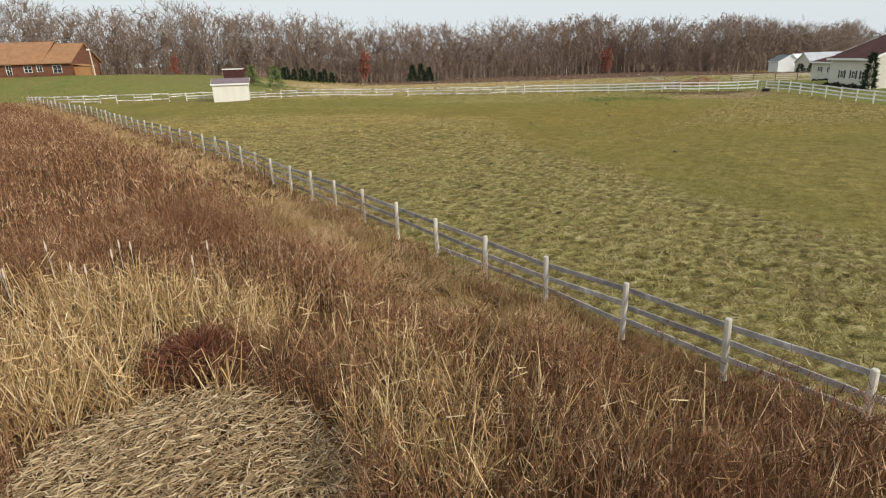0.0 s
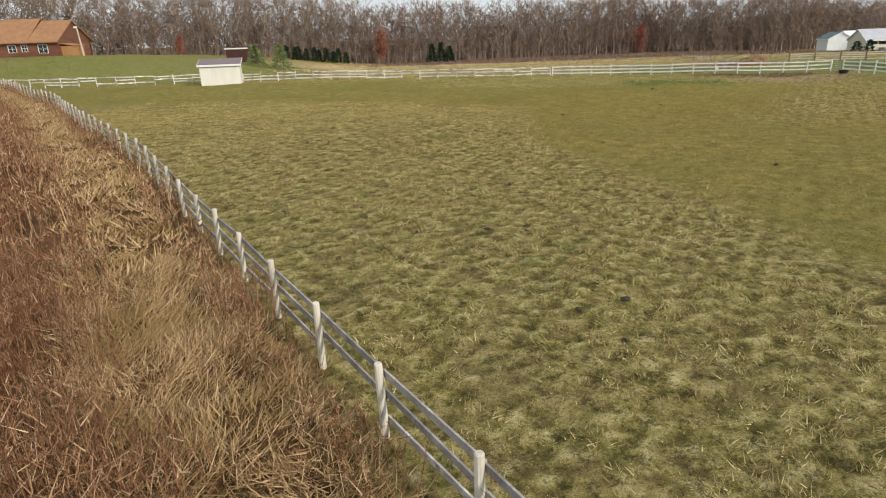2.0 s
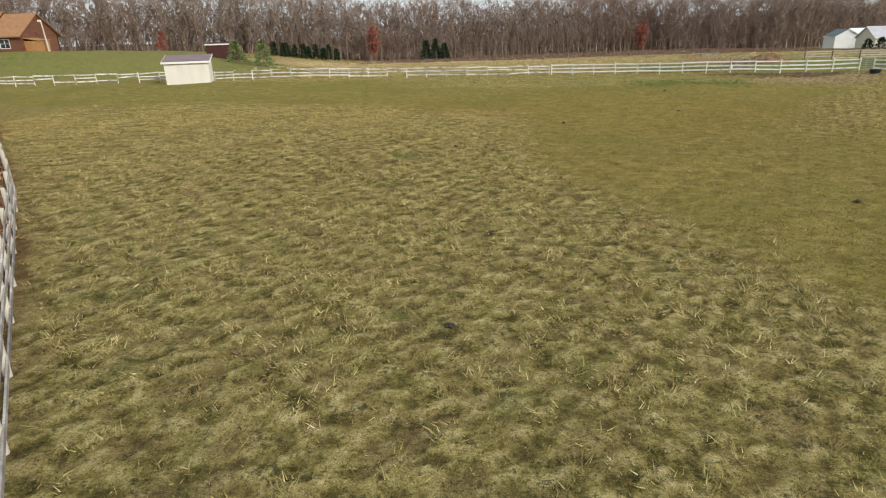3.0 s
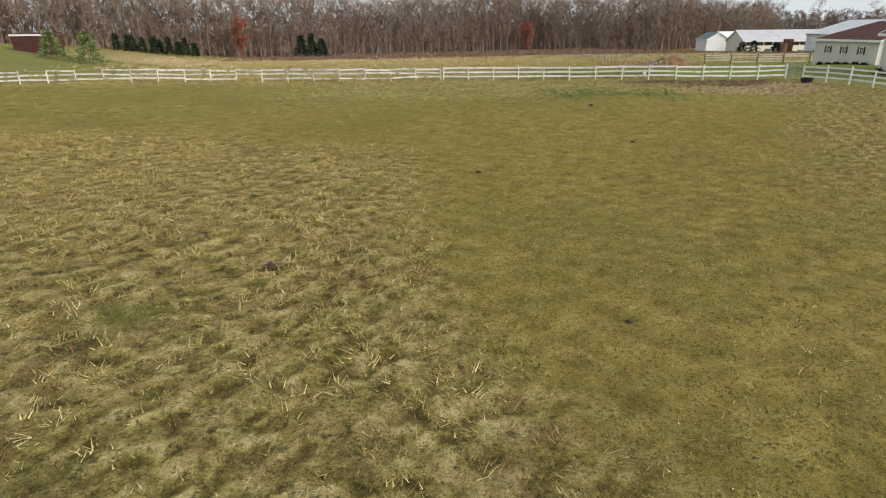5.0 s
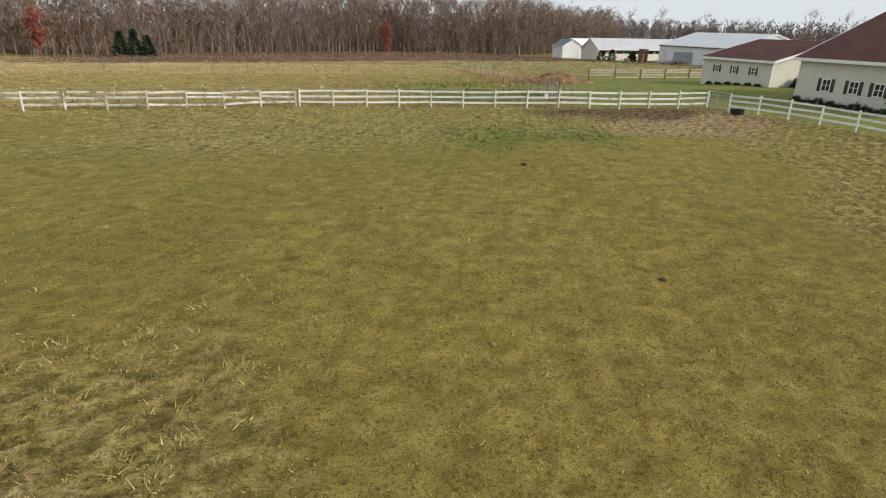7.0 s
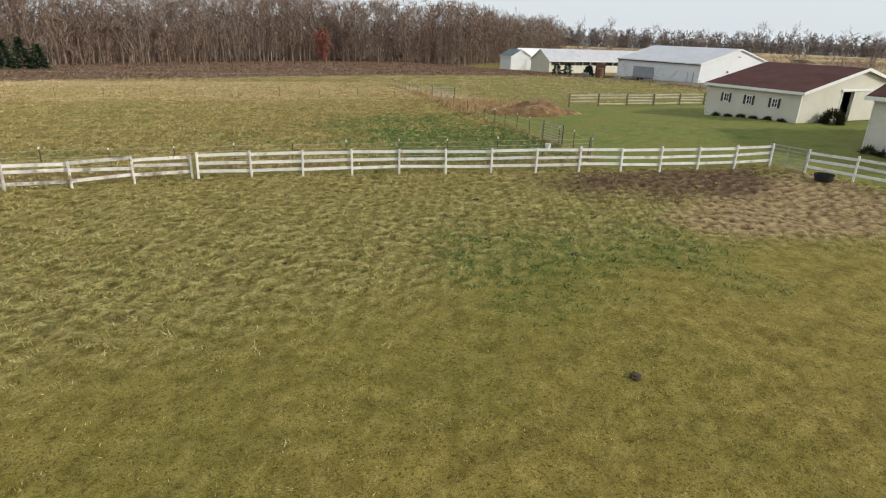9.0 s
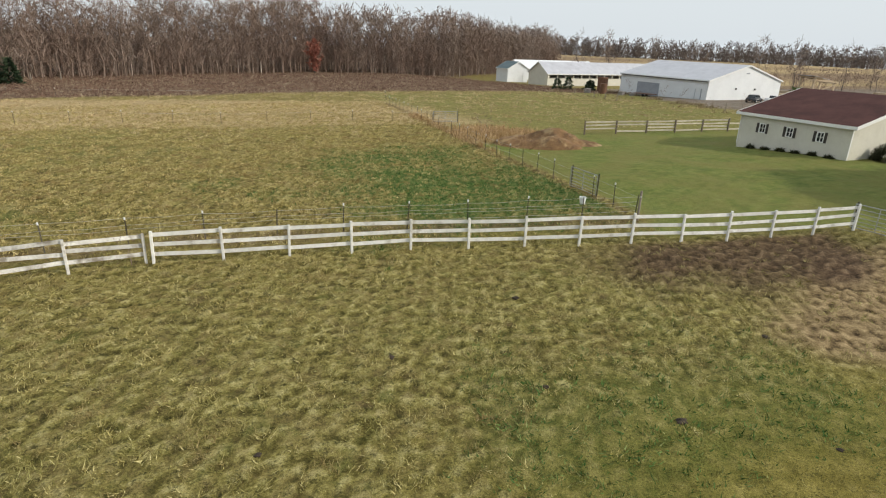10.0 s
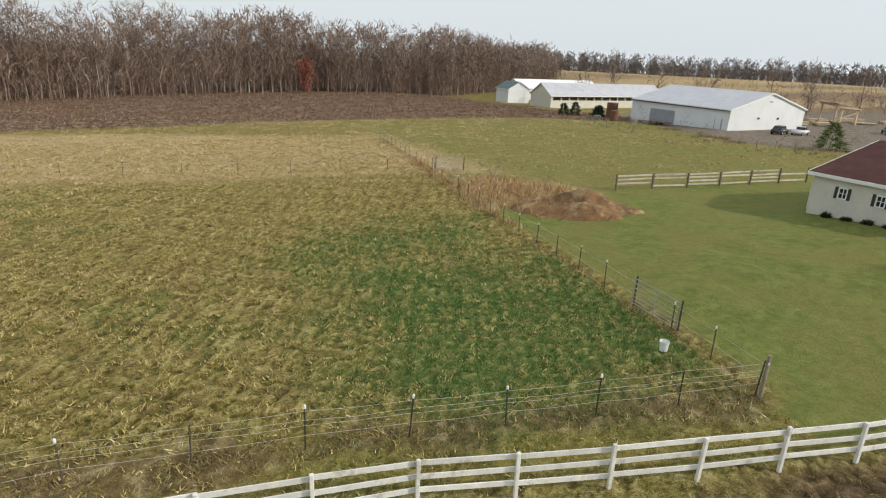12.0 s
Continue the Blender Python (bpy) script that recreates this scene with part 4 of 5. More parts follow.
        part("rake_board", prism([(-d - 0.25, f - sl * 0.25 - 0.1), (d + 0.2, b + sl * 0.2 - 0.1), (d + 0.2, b + sl * 0.2 + 0.11), (-d - 0.25, f - sl * 0.25 + 0.11)], "x", min(e, e + s * 0.03), max(e, e + s * 0.03)), TRIM, t)


def far_shed():
    x, y = -49.0, 142
    t = thing("far_shed", x, y, 1.95, label="small maroon shed with a white fascia", category="shed")
    part("body", boxed(-3.1, 3.1, -1.6, 1.6, -1.2, 2.2), MAROON, t)
    part("fascia", boxed(-3.3, 1.8, -1.78, -1.62, 2.16, 2.42), TRIM, t)
    part("roof", prism([(-1.7, 2.21), (1.8, 2.6), (1.8, 2.68), (-1.7, 2.4)], "x", -3.3, 3.3), MAROON, t)


def log_house():
    """Long log house with an orange-brown roof and a porch."""
    x0, x1, y0, y1, z = -102.4, -70.0, 113.6, 122.6, 4.1
    t = thing("log_house", (x0 + x1) / 2, (y0 + y1) / 2, z, label="red-brown log house with an orange-brown shingle roof", category="house")
    w, d = (x1 - x0) / 2, (y1 - y0) / 2
    holes = [(w * 2 - 3.6, w * 2 - 2.0, 0.7, 2.0), (w * 2 - 6.6, w * 2 - 5.6, 1.0, 2.0), (w * 2 - 9.0, w * 2 - 7.6, 0.9, 2.0), (w * 2 - 12.4, w * 2 - 11.4, 0.4, 2.2), (w * 2 - 15.6, w * 2 - 13.9, 0.4, 2.2)]
    put_wall(t, (-w, -d, 0), 0, wall_cells(2 * w, 2.5, holes, 0.25), LOG)
    for k in range(9):
        part("log", boxed(-w, w, -d - 0.03, -d - 0.002, 0.02 + 0.27 * k, 0.25 + 0.27 * k) if k < 2 else boxed(w - 1.9, w, -d - 0.03, -d - 0.002, 0.02 + 0.27 * k, 0.25 + 0.27 * k), LOG, t)
    for a, b, c, e in holes:
        window(t, (-w + (a + b) / 2, -d, c), 0, b - a, e - c, mullions=1)
    put_wall(t, (w, d, 0), 180, wall_cells(2 * w, 2.5, [], 0.25), LOG)
    for s, turn, p in ((1, 90, (w, -d, 0)), (-1, -90, (-w, d, 0))):
        gable(t, p, turn, 2 * d, 2.5, 5.8, [], 0.25, LOG)
    for a, b, top in ((-w, w - 5.2, 6.2), (w - 5.15, w, 5.8)):
        for s in (-1, 1):
            pts = [(s * (d + 0.6), 2.3), (0, top), (0, top + 0.18), (s * (d + 0.6), 2.48)]
            part("roof", prism(pts, "x", a - (0.4 if a == -w else 0), b + (0.4 if b == w else 0)), SHINGLE, t)
    part("porch_deck", boxed(-w, w - 10, -d - 2.0, -d, -1.0, 0.1), ORANGE_WOOD, t)
    for k in range(6):
        part("porch_post", boxed(-w + 1 + 3.2 * k, -w + 1.18 + 3.2 * k, -d - 1.9, -d - 1.72, 0.1, 2.4), ORANGE_WOOD, t)
    bm = boxed(w + 0.02, w + 2.1, -d + 0.6, -d + 3.6, -0.4, 1.7)
    part("side_store", bm, ORANGE_WOOD, t, "orange stained lean-to")
    part("side_store_roof", prism([(w + 0.02, 2.1), (w + 2.3, 1.72), (w + 2.3, 1.8), (w + 0.02, 2.2)], "y", -d + 0.4, -d + 3.8), ORANGE_WOOD, t)
    part("foundation", boxed(-w + 0.05, w - 0.05, -d + 0.02, d - 0.05, -1.5, 0.0), TANWOOD, t)


def light_pole():
    x, y = -66.7, 115.0
    t = thing("light_pole", x, y, landz(x, y), label="pale wooden pole with a lamp beside the house", category="pole")
    bm = bmesh.new()
    tube(bm, (0, 0, -0.5), (-0.25, 0, 4.6), 0.13, 0.10, 9)
    part("pole", bm, POSTWOOD, t)
    part("lamp_head", boxed(-0.75, -0.2, -0.15, 0.15, 4.45, 4.75, bevel=0.05), TRIM, t)


for build in (horse_barn, stable, white_barn, open_barn, far_barns, run_in_shed, far_shed, log_house, light_pole):
    build()


# ---- grasses, weeds and reeds ----
def blade_mesh(name, base, tip, width, material):
    """Flat pointed blades from base to tip, one triangle each, turned at random."""
    n = len(base)
    r = np.random.RandomState(len(name) + n)
    d = tip - base
    side = np.cross(d, r.normal(0, 1, (n, 3)) * (1, 1, 0.4))
    side = side / (np.linalg.norm(side, axis=1, keepdims=True) + 1e-9) * np.reshape(width, (-1, 1)) * 0.5
    v = np.stack([base - side, base + side, tip], 1).reshape(-1, 3)
    return raw_mesh(name, v, np.arange(3 * n).reshape(-1, 3), material)


def strip_mesh(name, base, tip, width, material):
    """Flat strips that keep most of their width to the end."""
    n = len(base)
    r = np.random.RandomState(len(name) + n)
    side = np.cross(tip - base, r.normal(0, 1, (n, 3)) * (1, 1, 0.4))
    side = side / (np.linalg.norm(side, axis=1, keepdims=True) + 1e-9) * np.reshape(width, (-1, 1)) * 0.5
    v = np.stack([base - side, base + side, tip + side * 0.55, tip - side * 0.3], 1).reshape(-1, 3)
    return raw_mesh(name, v, np.arange(4 * n).reshape(-1, 4), material)


def tufts(r, x, y, per, radius, low, high, lean):
    """Blade feet and tips for tufts at x, y."""
    n = len(x)
    bx, by = np.repeat(x, per) + r.normal(0, radius, n * per), np.repeat(y, per) + r.normal(0, radius, n * per)
    h = np.repeat(r.uniform(0.7, 1.3, n), per) * r.uniform(low, high, n * per)
    ux, uy = np.repeat(r.normal(0, lean, n), per) + r.normal(0, lean, n * per), np.repeat(r.normal(0, lean, n), per) + r.normal(0, lean, n * per)
    z = np.repeat(turf(x, y), per) - 0.015
    base = np.stack([bx, by, z], -1)
    d = np.stack([ux, uy, np.ones_like(ux)], -1)
    d = d / np.linalg.norm(d, axis=1, keepdims=True)
    return base, base + d * h[:, None]


def sow(r, n, x0, x1, y0, y1, keep):
    x, y = r.uniform(x0, x1, n), r.uniform(y0, y1, n)
    ok = r.uniform(0, 1, n) < keep(x, y)
    return x[ok], y[ok]


PASTURE = blades("pasture blades", [(0.0, (0.06, 0.056, 0.016)), (0.35, (0.17, 0.148, 0.042)), (0.75, (0.36, 0.305, 0.105)), (1.0, (0.60, 0.52, 0.24))], patch=(0.20, 0.165, 0.042), patch_scale=0.35, north=True)
STRAW = blades("straw tussocks", [(0.0, (0.115, 0.090, 0.032)), (0.35, (0.31, 0.252, 0.095)), (0.75, (0.55, 0.452, 0.205)), (1.0, (0.77, 0.66, 0.37))], patch=(0.25, 0.235, 0.075), patch_scale=0.9, north=True, second=(0.235, 0.155, 0.07), second_scale=0.5)
RUSSET = blades("russet weed leaves", [(0.0, (0.10, 0.055, 0.026)), (0.6, (0.22, 0.13, 0.062)), (1.0, (0.34, 0.225, 0.12))])
FIELD = blades("back field grass", [(0.0, (0.27, 0.195, 0.092)), (0.5, (0.53, 0.415, 0.22)), (1.0, (0.76, 0.63, 0.38))], patch=(0.34, 0.28, 0.14), patch_scale=0.12)
LUSH = blades("lush green blades", [(0.0, (0.026, 0.072, 0.014)), (0.5, (0.075, 0.16, 0.035)), (0.85, (0.17, 0.25, 0.07)), (1.0, (0.36, 0.36, 0.15))])


def build_grass():
    r = np.random.RandomState(17)
    off = lambda x, y: np.abs(x - (3 + 0.13 * y))

    def inside(x, y):
        c = covers(x, y)
        return step(side_of(WEED_FENCE, x, y), 0.1, 0.6) * step(side_of(PASTURE_FENCE, x, y), -0.3, 0.3) * (1 - step(x, 41.5, 42)) * (1 - 0.85 * c["mud"]), c

    def plain(x, y):
        k, c = inside(x, y)
        return k * (1 - 0.75 * c["lush"]) * (0.10 + 0.90 * (1 - step(off(x, y), 5, 18))) * (1 - 0.5 * c["rough"])

    x, y = sow(r, 190000, -26, 42, 3, 93.5, plain)
    b, t = tufts(r, x, y, 5, 0.09, 0.035, 0.10, 0.7)
    tagged(new("pasture_grass", blade_mesh("pasture_grass", b, t, r.uniform(0.012, 0.026, len(b)), PASTURE)), "short grazed olive and straw pasture grass", "grass", kind="stuff")

    def tussock(x, y):
        k, c = inside(x, y)
        edge = 1 - step(np.abs(side_of(PASTURE_FENCE, x, y)), 0.2, 1.6)
        clump = step(lumps(x, y, c)[0] + 0.5 * fbm(x, y, 0.6, 52) + 0.3 * step(y, 74, 80), -0.4, 0.5)
        return k * (1 - 0.75 * c["bare"]) * np.clip(c["rough"] + edge * 0.7, 0.015, 1) * clump

    x, y = sow(r, 92000, -32, 42, 3, 94, tussock)
    b, t = tufts(r, x, y, 15, 0.09, 0.07, 0.21, 0.7)
    tagged(new("tussock_grass", blade_mesh("tussock_grass", b, t, r.uniform(0.011, 0.025, len(b)), STRAW)), "pale straw tussocks in the pasture", "grass", kind="stuff")

    def rosette(x, y):
        k, c = inside(x, y)
        return k * c["rough"] * step(fbm(x, y, 0.7, 58) + 0.5 * fbm(x, y, 2.2, 59), 0.55, 0.95) * (1 - step(y, 70, 78))

    x, y = sow(r, 9000, -20, 42, 3, 80, rosette)
    b, t = tufts(r, x, y, 16, 0.12, 0.06, 0.2, 0.8)
    tagged(new("russet_weeds", blade_mesh("russet_weeds", b, t, r.uniform(0.014, 0.03, len(b)), RUSSET)), "patches of low russet-brown weeds in the pasture", "weeds", kind="stuff")

    def paddock(x, y):
        c = covers(x, y)
        clump = 0.06 + 0.94 * step(lumps(x, y, c)[0] + 0.3 * fbm(x, y, 1.8, 55), -0.3, 0.4)
        return step(-side_of(PASTURE_FENCE, x, y), 0.0, 0.4) * step(-side_of(LAWN_FENCE, x, y), -0.3, 0.2) * (1 - 0.6 * c["lush"]) * clump * (1 - 0.3 * step(y, 125, 150))

    x, y = sow(r, 84000, -25, 48, 88, 160, paddock)
    b, t = tufts(r, x, y, 10, 0.12, 0.08, 0.22, 0.7)
    tagged(new("paddock_grass", blade_mesh("paddock_grass", b, t, r.uniform(0.024, 0.05, len(b)), STRAW)), "tufted straw-coloured grass of the far paddock", "grass", kind="stuff")

    def field(x, y):
        c = covers(x, y)
        return step(y, 118, 135) * (1 - c["yard"]) * (1 - c["rust"]) * (1 - step(c["lawn"], 0.62, 0.8)) * (0.4 + 0.6 * c["dry"]) * step(fbm(x, y, 0.9, 57), -0.5, 0.5)

    x, y = sow(r, 34000, -40, 100, 118, 200, field)
    b, t = tufts(r, x, y, 9, 0.22, 0.15, 0.38, 0.8)
    tagged(new("field_grass", blade_mesh("field_grass", b, t, r.uniform(0.05, 0.09, len(b)), FIELD)), "rough tan grass of the back fields", "grass", kind="stuff")

    green = lambda x, y: np.clip(covers(x, y)["lush"] * 1.2, 0, 1) * step(-side_of(LAWN_FENCE, x, y), 0.0, 0.3)
    x, y = sow(r, 30000, 14, 40, 72, 116, green)
    b, t = tufts(r, x, y, 6, 0.09, 0.07, 0.18, 0.6)
    tagged(new("lush_grass", blade_mesh("lush_grass", b, t, r.uniform(0.02, 0.045, len(b)), LUSH)), "patches of lush dark green grass", "grass", kind="stuff")


build_grass()

WEED = blades("russet weed stalks", [(0.0, (0.075, 0.032, 0.016)), (0.45, (0.24, 0.115, 0.058)), (0.8, (0.45, 0.265, 0.14)), (1.0, (0.74, 0.55, 0.34))], patch=(0.17, 0.072, 0.036), patch_scale=0.3)
LONGGRASS = blades("lodged dry grass", [(0.0, (0.15, 0.085, 0.038)), (0.5, (0.46, 0.30, 0.15)), (1.0, (0.72, 0.54, 0.32))], patch=(0.33, 0.225, 0.09), patch_scale=0.6)
REED = blades("pale cattail leaves", [(0.0, (0.16, 0.085, 0.034)), (0.4, (0.43, 0.28, 0.12)), (0.8, (0.68, 0.50, 0.26)), (1.0, (0.82, 0.67, 0.42))])
STRAWMAT = blades("fallen reed litter", [(0.0, (0.24, 0.155, 0.08)), (0.5, (0.46, 0.335, 0.19)), (1.0, (0.66, 0.53, 0.35))])
REDTWIG = blades("dark red twigs", [(0.0, (0.07, 0.022, 0.014)), (0.6, (0.16, 0.055, 0.032)), (1.0, (0.27, 0.12, 0.07))])
FLUFF = surface("cattail fluff", (0.50, 0.40, 0.30), (0.72, 0.62, 0.50), 8.0, 60.0, 0.9)


def reed_zone(x, y):
    a = 1 - step(np.hypot((x + 8.2) / 5.8, (y - 12.5) / 4.1) + 0.16 * fbm(x, y, 1.0, 61), 0.72, 1.05)
    b = 1 - step(np.hypot((x - 0.4) / 2.3, (y - 9.7) / 2.1) + 0.25 * fbm(x, y, 1.4, 62), 0.5, 1.1)
    c = 1 - step(np.hypot((x + 1.5) / 1.3, (y - 12.1) / 1.4) + 0.25 * fbm(x, y, 1.4, 63), 0.5, 1.1)
    d = 1 - step(np.hypot((x - 3.3) / 1.5, (y - 8.6) / 1.3) + 0.25 * fbm(x, y, 1.4, 65), 0.5, 1.1)
    return np.maximum(np.maximum(a, 0.75 * b), np.maximum(0.6 * c, 0.5 * d)) * (1 - mat_zone(x, y)) * step(np.hypot((x + 4.9) / 1.3, (y - 12.0) / 1.1), 0.7, 1.1)


def mat_zone(x, y):
    return 1 - step(np.hypot((x + 3.8) / 3.0, (y - 8.3) / 2.7) + 0.12 * fbm(x, y, 1.2, 64), 0.75, 1.05)


def build_weeds():
    r = np.random.RandomState(23)
    dist = lambda x, y: -side_of(WEED_FENCE, x, y)
    near = lambda x, y: 0.18 + 0.82 * (1 - step(np.hypot(x + 4.5, y - 14), 14, 40))

    def tall(x, y):
        d = dist(x, y)
        strip = step(d + 0.5 * fbm(x, y, 0.8, 71) + 3.5 * (1 - step(y, 10.5, 15)), 2.5, 3.9)
        foot = (1 - step(np.abs(d - 0.5), 0.3, 0.9)) * 0.55
        clump = 0.35 + 0.65 * step(fbm(x, y, 1.3, 72), -0.3, 0.5)
        return np.clip(strip + foot, 0, 1) * step(d, 0.0, 0.2) * clump * near(x, y) * (1 - 0.85 * reed_zone(x, y)) * (1 - mat_zone(x, y)) * (1 - 0.8 * step(y, 88, 96))

    def stalks(name, n, x0, x1, y0, y1, keep, wide, side, label):
        x, y = sow(r, n, x0, x1, y0, y1, keep)
        n = len(x)
        h = r.uniform(0.5, 1.15, n) * np.clip(1 + 0.38 * fbm(x, y, 0.6, 73) + 0.3 * fbm(x, y, 1.8, 79), 0.35, 1.7)
        foot = np.stack([x, y, land(x, y) - 0.03], -1)
        tip = foot + np.stack([r.normal(0, 0.13, n) * h, r.normal(0, 0.13, n) * h, h], -1)
        B, T, W = [foot], [tip], [np.full(n, wide)]
        for k in range(side):
            a = foot + (tip - foot) * r.uniform(0.3, 0.95, n)[:, None]
            d = np.stack([r.normal(0, 0.42, n), r.normal(0, 0.42, n), r.uniform(0.3, 1.0, n)], -1)
            B.append(a)
            T.append(a + d * (0.3 * h)[:, None])
            W.append(r.uniform(0.7, 1.3, n) * wide)
        tagged(new(name, blade_mesh(name, np.concatenate(B), np.concatenate(T), np.concatenate(W), WEED)), label, "weeds", kind="stuff")

    close = lambda x, y: 1 - step(np.hypot(x - 0.5, y - 1), 24, 28)
    stalks("dry_weeds", 150000, -28, 9, 0, 31, lambda x, y: tall(x, y) / near(x, y) * close(x, y), 0.016, 4, "dense russet-brown dead weeds beside the fence")
    stalks("dry_weeds", 140000, -66, 5, 14, 96, lambda x, y: tall(x, y) / near(x, y) * (1 - close(x, y)), 0.042, 4, "russet-brown dead weeds farther along the fence")

    def lodged(x, y):
        d = dist(x, y)
        return step(d, 0.2, 0.7) * (0.15 + 0.85 * step(y, 10, 15)) * (1 - step(d + 0.6 * fbm(x, y, 0.8, 74), 3.0, 4.8)) * (0.45 + 0.55 * step(fbm(x, y, 1.6, 75), -0.4, 0.4)) * (1 - 0.7 * reed_zone(x, y)) * (1 - mat_zone(x, y))

    def laid(name, n, x0, x1, y0, y1, keep, per, wide, label):
        x, y = sow(r, n, x0, x1, y0, y1, keep)
        b, t = tufts(r, x, y, per, 0.12, 0.22, 0.55, 0.35)
        swirl = 2.6 * fbm(b[:, 0], b[:, 1], 0.9, 76) + r.normal(0, 0.55, len(b))
        t = t + np.stack([np.cos(swirl), np.sin(swirl), -0.55 * np.ones(len(b))], -1) * (np.linalg.norm(t - b, axis=1) * r.uniform(0.1, 0.75, len(b)))[:, None]
        t[:, 2] = np.maximum(t[:, 2], b[:, 2] + 0.04)
        b[:, 2] += 0.22 * np.clip(fbm(b[:, 0], b[:, 1], 1.6, 78), 0, 1)
        t[:, 2] += 0.22 * np.clip(fbm(b[:, 0], b[:, 1], 1.6, 78), 0, 1)
        tagged(new(name, blade_mesh(name, b, t, r.uniform(0.7, 1.3, len(b)) * wide, LONGGRASS)), label, "grass", kind="stuff")

    laid("lodged_grass", 66000, -22, 9, 2, 33, lambda x, y: lodged(x, y) * close(x, y), 10, 0.02, "long tan grass lying in swirls along the fence")
    laid("lodged_grass", 90000, -66, 1, 16, 96, lambda x, y: lodged(x, y) * (1 - close(x, y)), 6, 0.05, "tan lodged grass farther along the fence")

    x, y = sow(r, 19000, -16, 5, 4, 20, lambda x, y: reed_zone(x, y) * step(dist(x, y), 1.2, 2.4) * (0.2 + 0.8 * step(fbm(x, y, 2.0, 66), -0.4, 0.3)))
    n = len(x)
    per = 4
    b, t = tufts(r, x, y, per, 0.08, 0.55, 1.45, 0.24)
    mid = b + (t - b) * r.uniform(0.55, 1.0, len(b))[:, None]
    bent = r.uniform(0, 1, len(b)) < 0.6
    a = r.uniform(0, 6.28, len(b))
    drop = mid + np.stack([np.cos(a), np.sin(a), r.uniform(-1.4, 0.2, len(b))], -1) * r.uniform(0.12, 0.4, len(b))[:, None]
    B = np.concatenate([b, mid[bent]])
    T = np.concatenate([np.where(bent[:, None], mid, t), drop[bent]])
    W = np.concatenate([r.uniform(0.012, 0.03, len(b)), r.uniform(0.011, 0.025, int(bent.sum()))])
    tagged(new("reed_bed", strip_mesh("reed_bed", B, T, W, REED)), "pale straw-coloured dead cattail leaves, many bent", "reeds", kind="stuff")

    x, y = sow(r, 66000, -9, 2, 3, 13.5, lambda x, y: np.clip(mat_zone(x, y) * 1.2 + 0.25 * reed_zone(x, y), 0, 1))
    n = len(x)
    a, up = r.uniform(0, 6.28, n), r.normal(0.0, 0.16, n)
    b = np.stack([x, y, land(x, y) + r.uniform(0.02, 0.30, n) * (0.6 + 0.4 * fbm(x, y, 1.1, 77))], -1)
    t = b + np.stack([np.cos(a), np.sin(a), up], -1) * r.uniform(0.12, 0.38, n)[:, None]
    tagged(new("reed_litter", blade_mesh("reed_litter", b, t, r.uniform(0.018, 0.036, n), STRAWMAT)), "mat of broken reed litter lying flat", "reeds", kind="stuff")

    n = 2200
    q = r.normal(0, 1, (n, 3))
    q = q / np.linalg.norm(q, axis=1, keepdims=True) * r.uniform(0.2, 1, n)[:, None] ** 0.6
    b = np.stack([-4.95 + q[:, 0] * 1.1, 12.0 + q[:, 1] * 0.9, landz(-4.95, 12) + 0.05 + np.abs(q[:, 2]) * 0.8], -1)
    t = b + np.stack([q[:, 0] * 0.3 + r.normal(0, 0.12, n), q[:, 1] * 0.3 + r.normal(0, 0.12, n), r.uniform(0.05, 0.35, n)], -1)
    tagged(new("red_shrub", blade_mesh("red_shrub", b, t, r.uniform(0.016, 0.03, n), REDTWIG)), "low shrub of dark red twigs among the reeds", "shrub")


build_weeds()


def cattails():
    r = random.Random(9)
    for k in range(14):
        x, y = r.uniform(-12.0, -5.5), r.uniform(13.2, 16.4)
        h = r.uniform(1.5, 1.9)
        t = thing("cattail", x, y, landz(x, y), label="dead cattail stalk with a fluffy pale head", category="cattail", group="cattails in the reed bed")
        dx, dy = r.uniform(-0.12, 0.12), r.uniform(-0.12, 0.12)
        bm = bmesh.new()
        tube(bm, (0, 0, -0.05), (dx, dy, h), 0.009, 0.006, 5)
        part("stalk", bm, POSTWOOD, t)
        bm = bmesh.new()
        tube(bm, (dx * 0.92, dy * 0.92, h - 0.16), (dx * 0.97, dy * 0.97, h - 0.08), 0.012, 0.028, 7)
        tube(bm, (dx * 0.97, dy * 0.97, h - 0.08), (dx * 1.02, dy * 1.02, h + 0.1), 0.028, 0.016, 7)
        part("head", bm, FLUFF, t, "burst pale seed head")


cattails()


# ---- evergreens, young red oaks and single trees ----
NEEDLE = blades("dark evergreen sprays", [(0.0, (0.012, 0.022, 0.012)), (0.6, (0.03, 0.05, 0.024)), (1.0, (0.06, 0.085, 0.04))])
PINE = blades("soft pine needles", [(0.0, (0.07, 0.10, 0.035)), (0.6, (0.16, 0.205, 0.075)), (1.0, (0.27, 0.31, 0.13))])
REDLEAF = blades("clinging red-brown oak leaves", [(0.0, (0.17, 0.05, 0.035)), (0.6, (0.30, 0.10, 0.068)), (1.0, (0.42, 0.19, 0.13))])
SHRUB = blades("dark clipped shrub", [(0.0, (0.02, 0.022, 0.01)), (0.6, (0.045, 0.05, 0.022)), (1.0, (0.09, 0.085, 0.04))])


def spray_mesh(name, pts, out, size, width, material, seed):
    r = np.random.RandomState(seed)
    tip = pts + (out + r.normal(0, 0.35, out.shape)) * (size * r.uniform(0.6, 1.3, len(pts)))[:, None]
    return blade_mesh(name, pts, tip, width * r.uniform(0.6, 1.4, len(pts)), material)


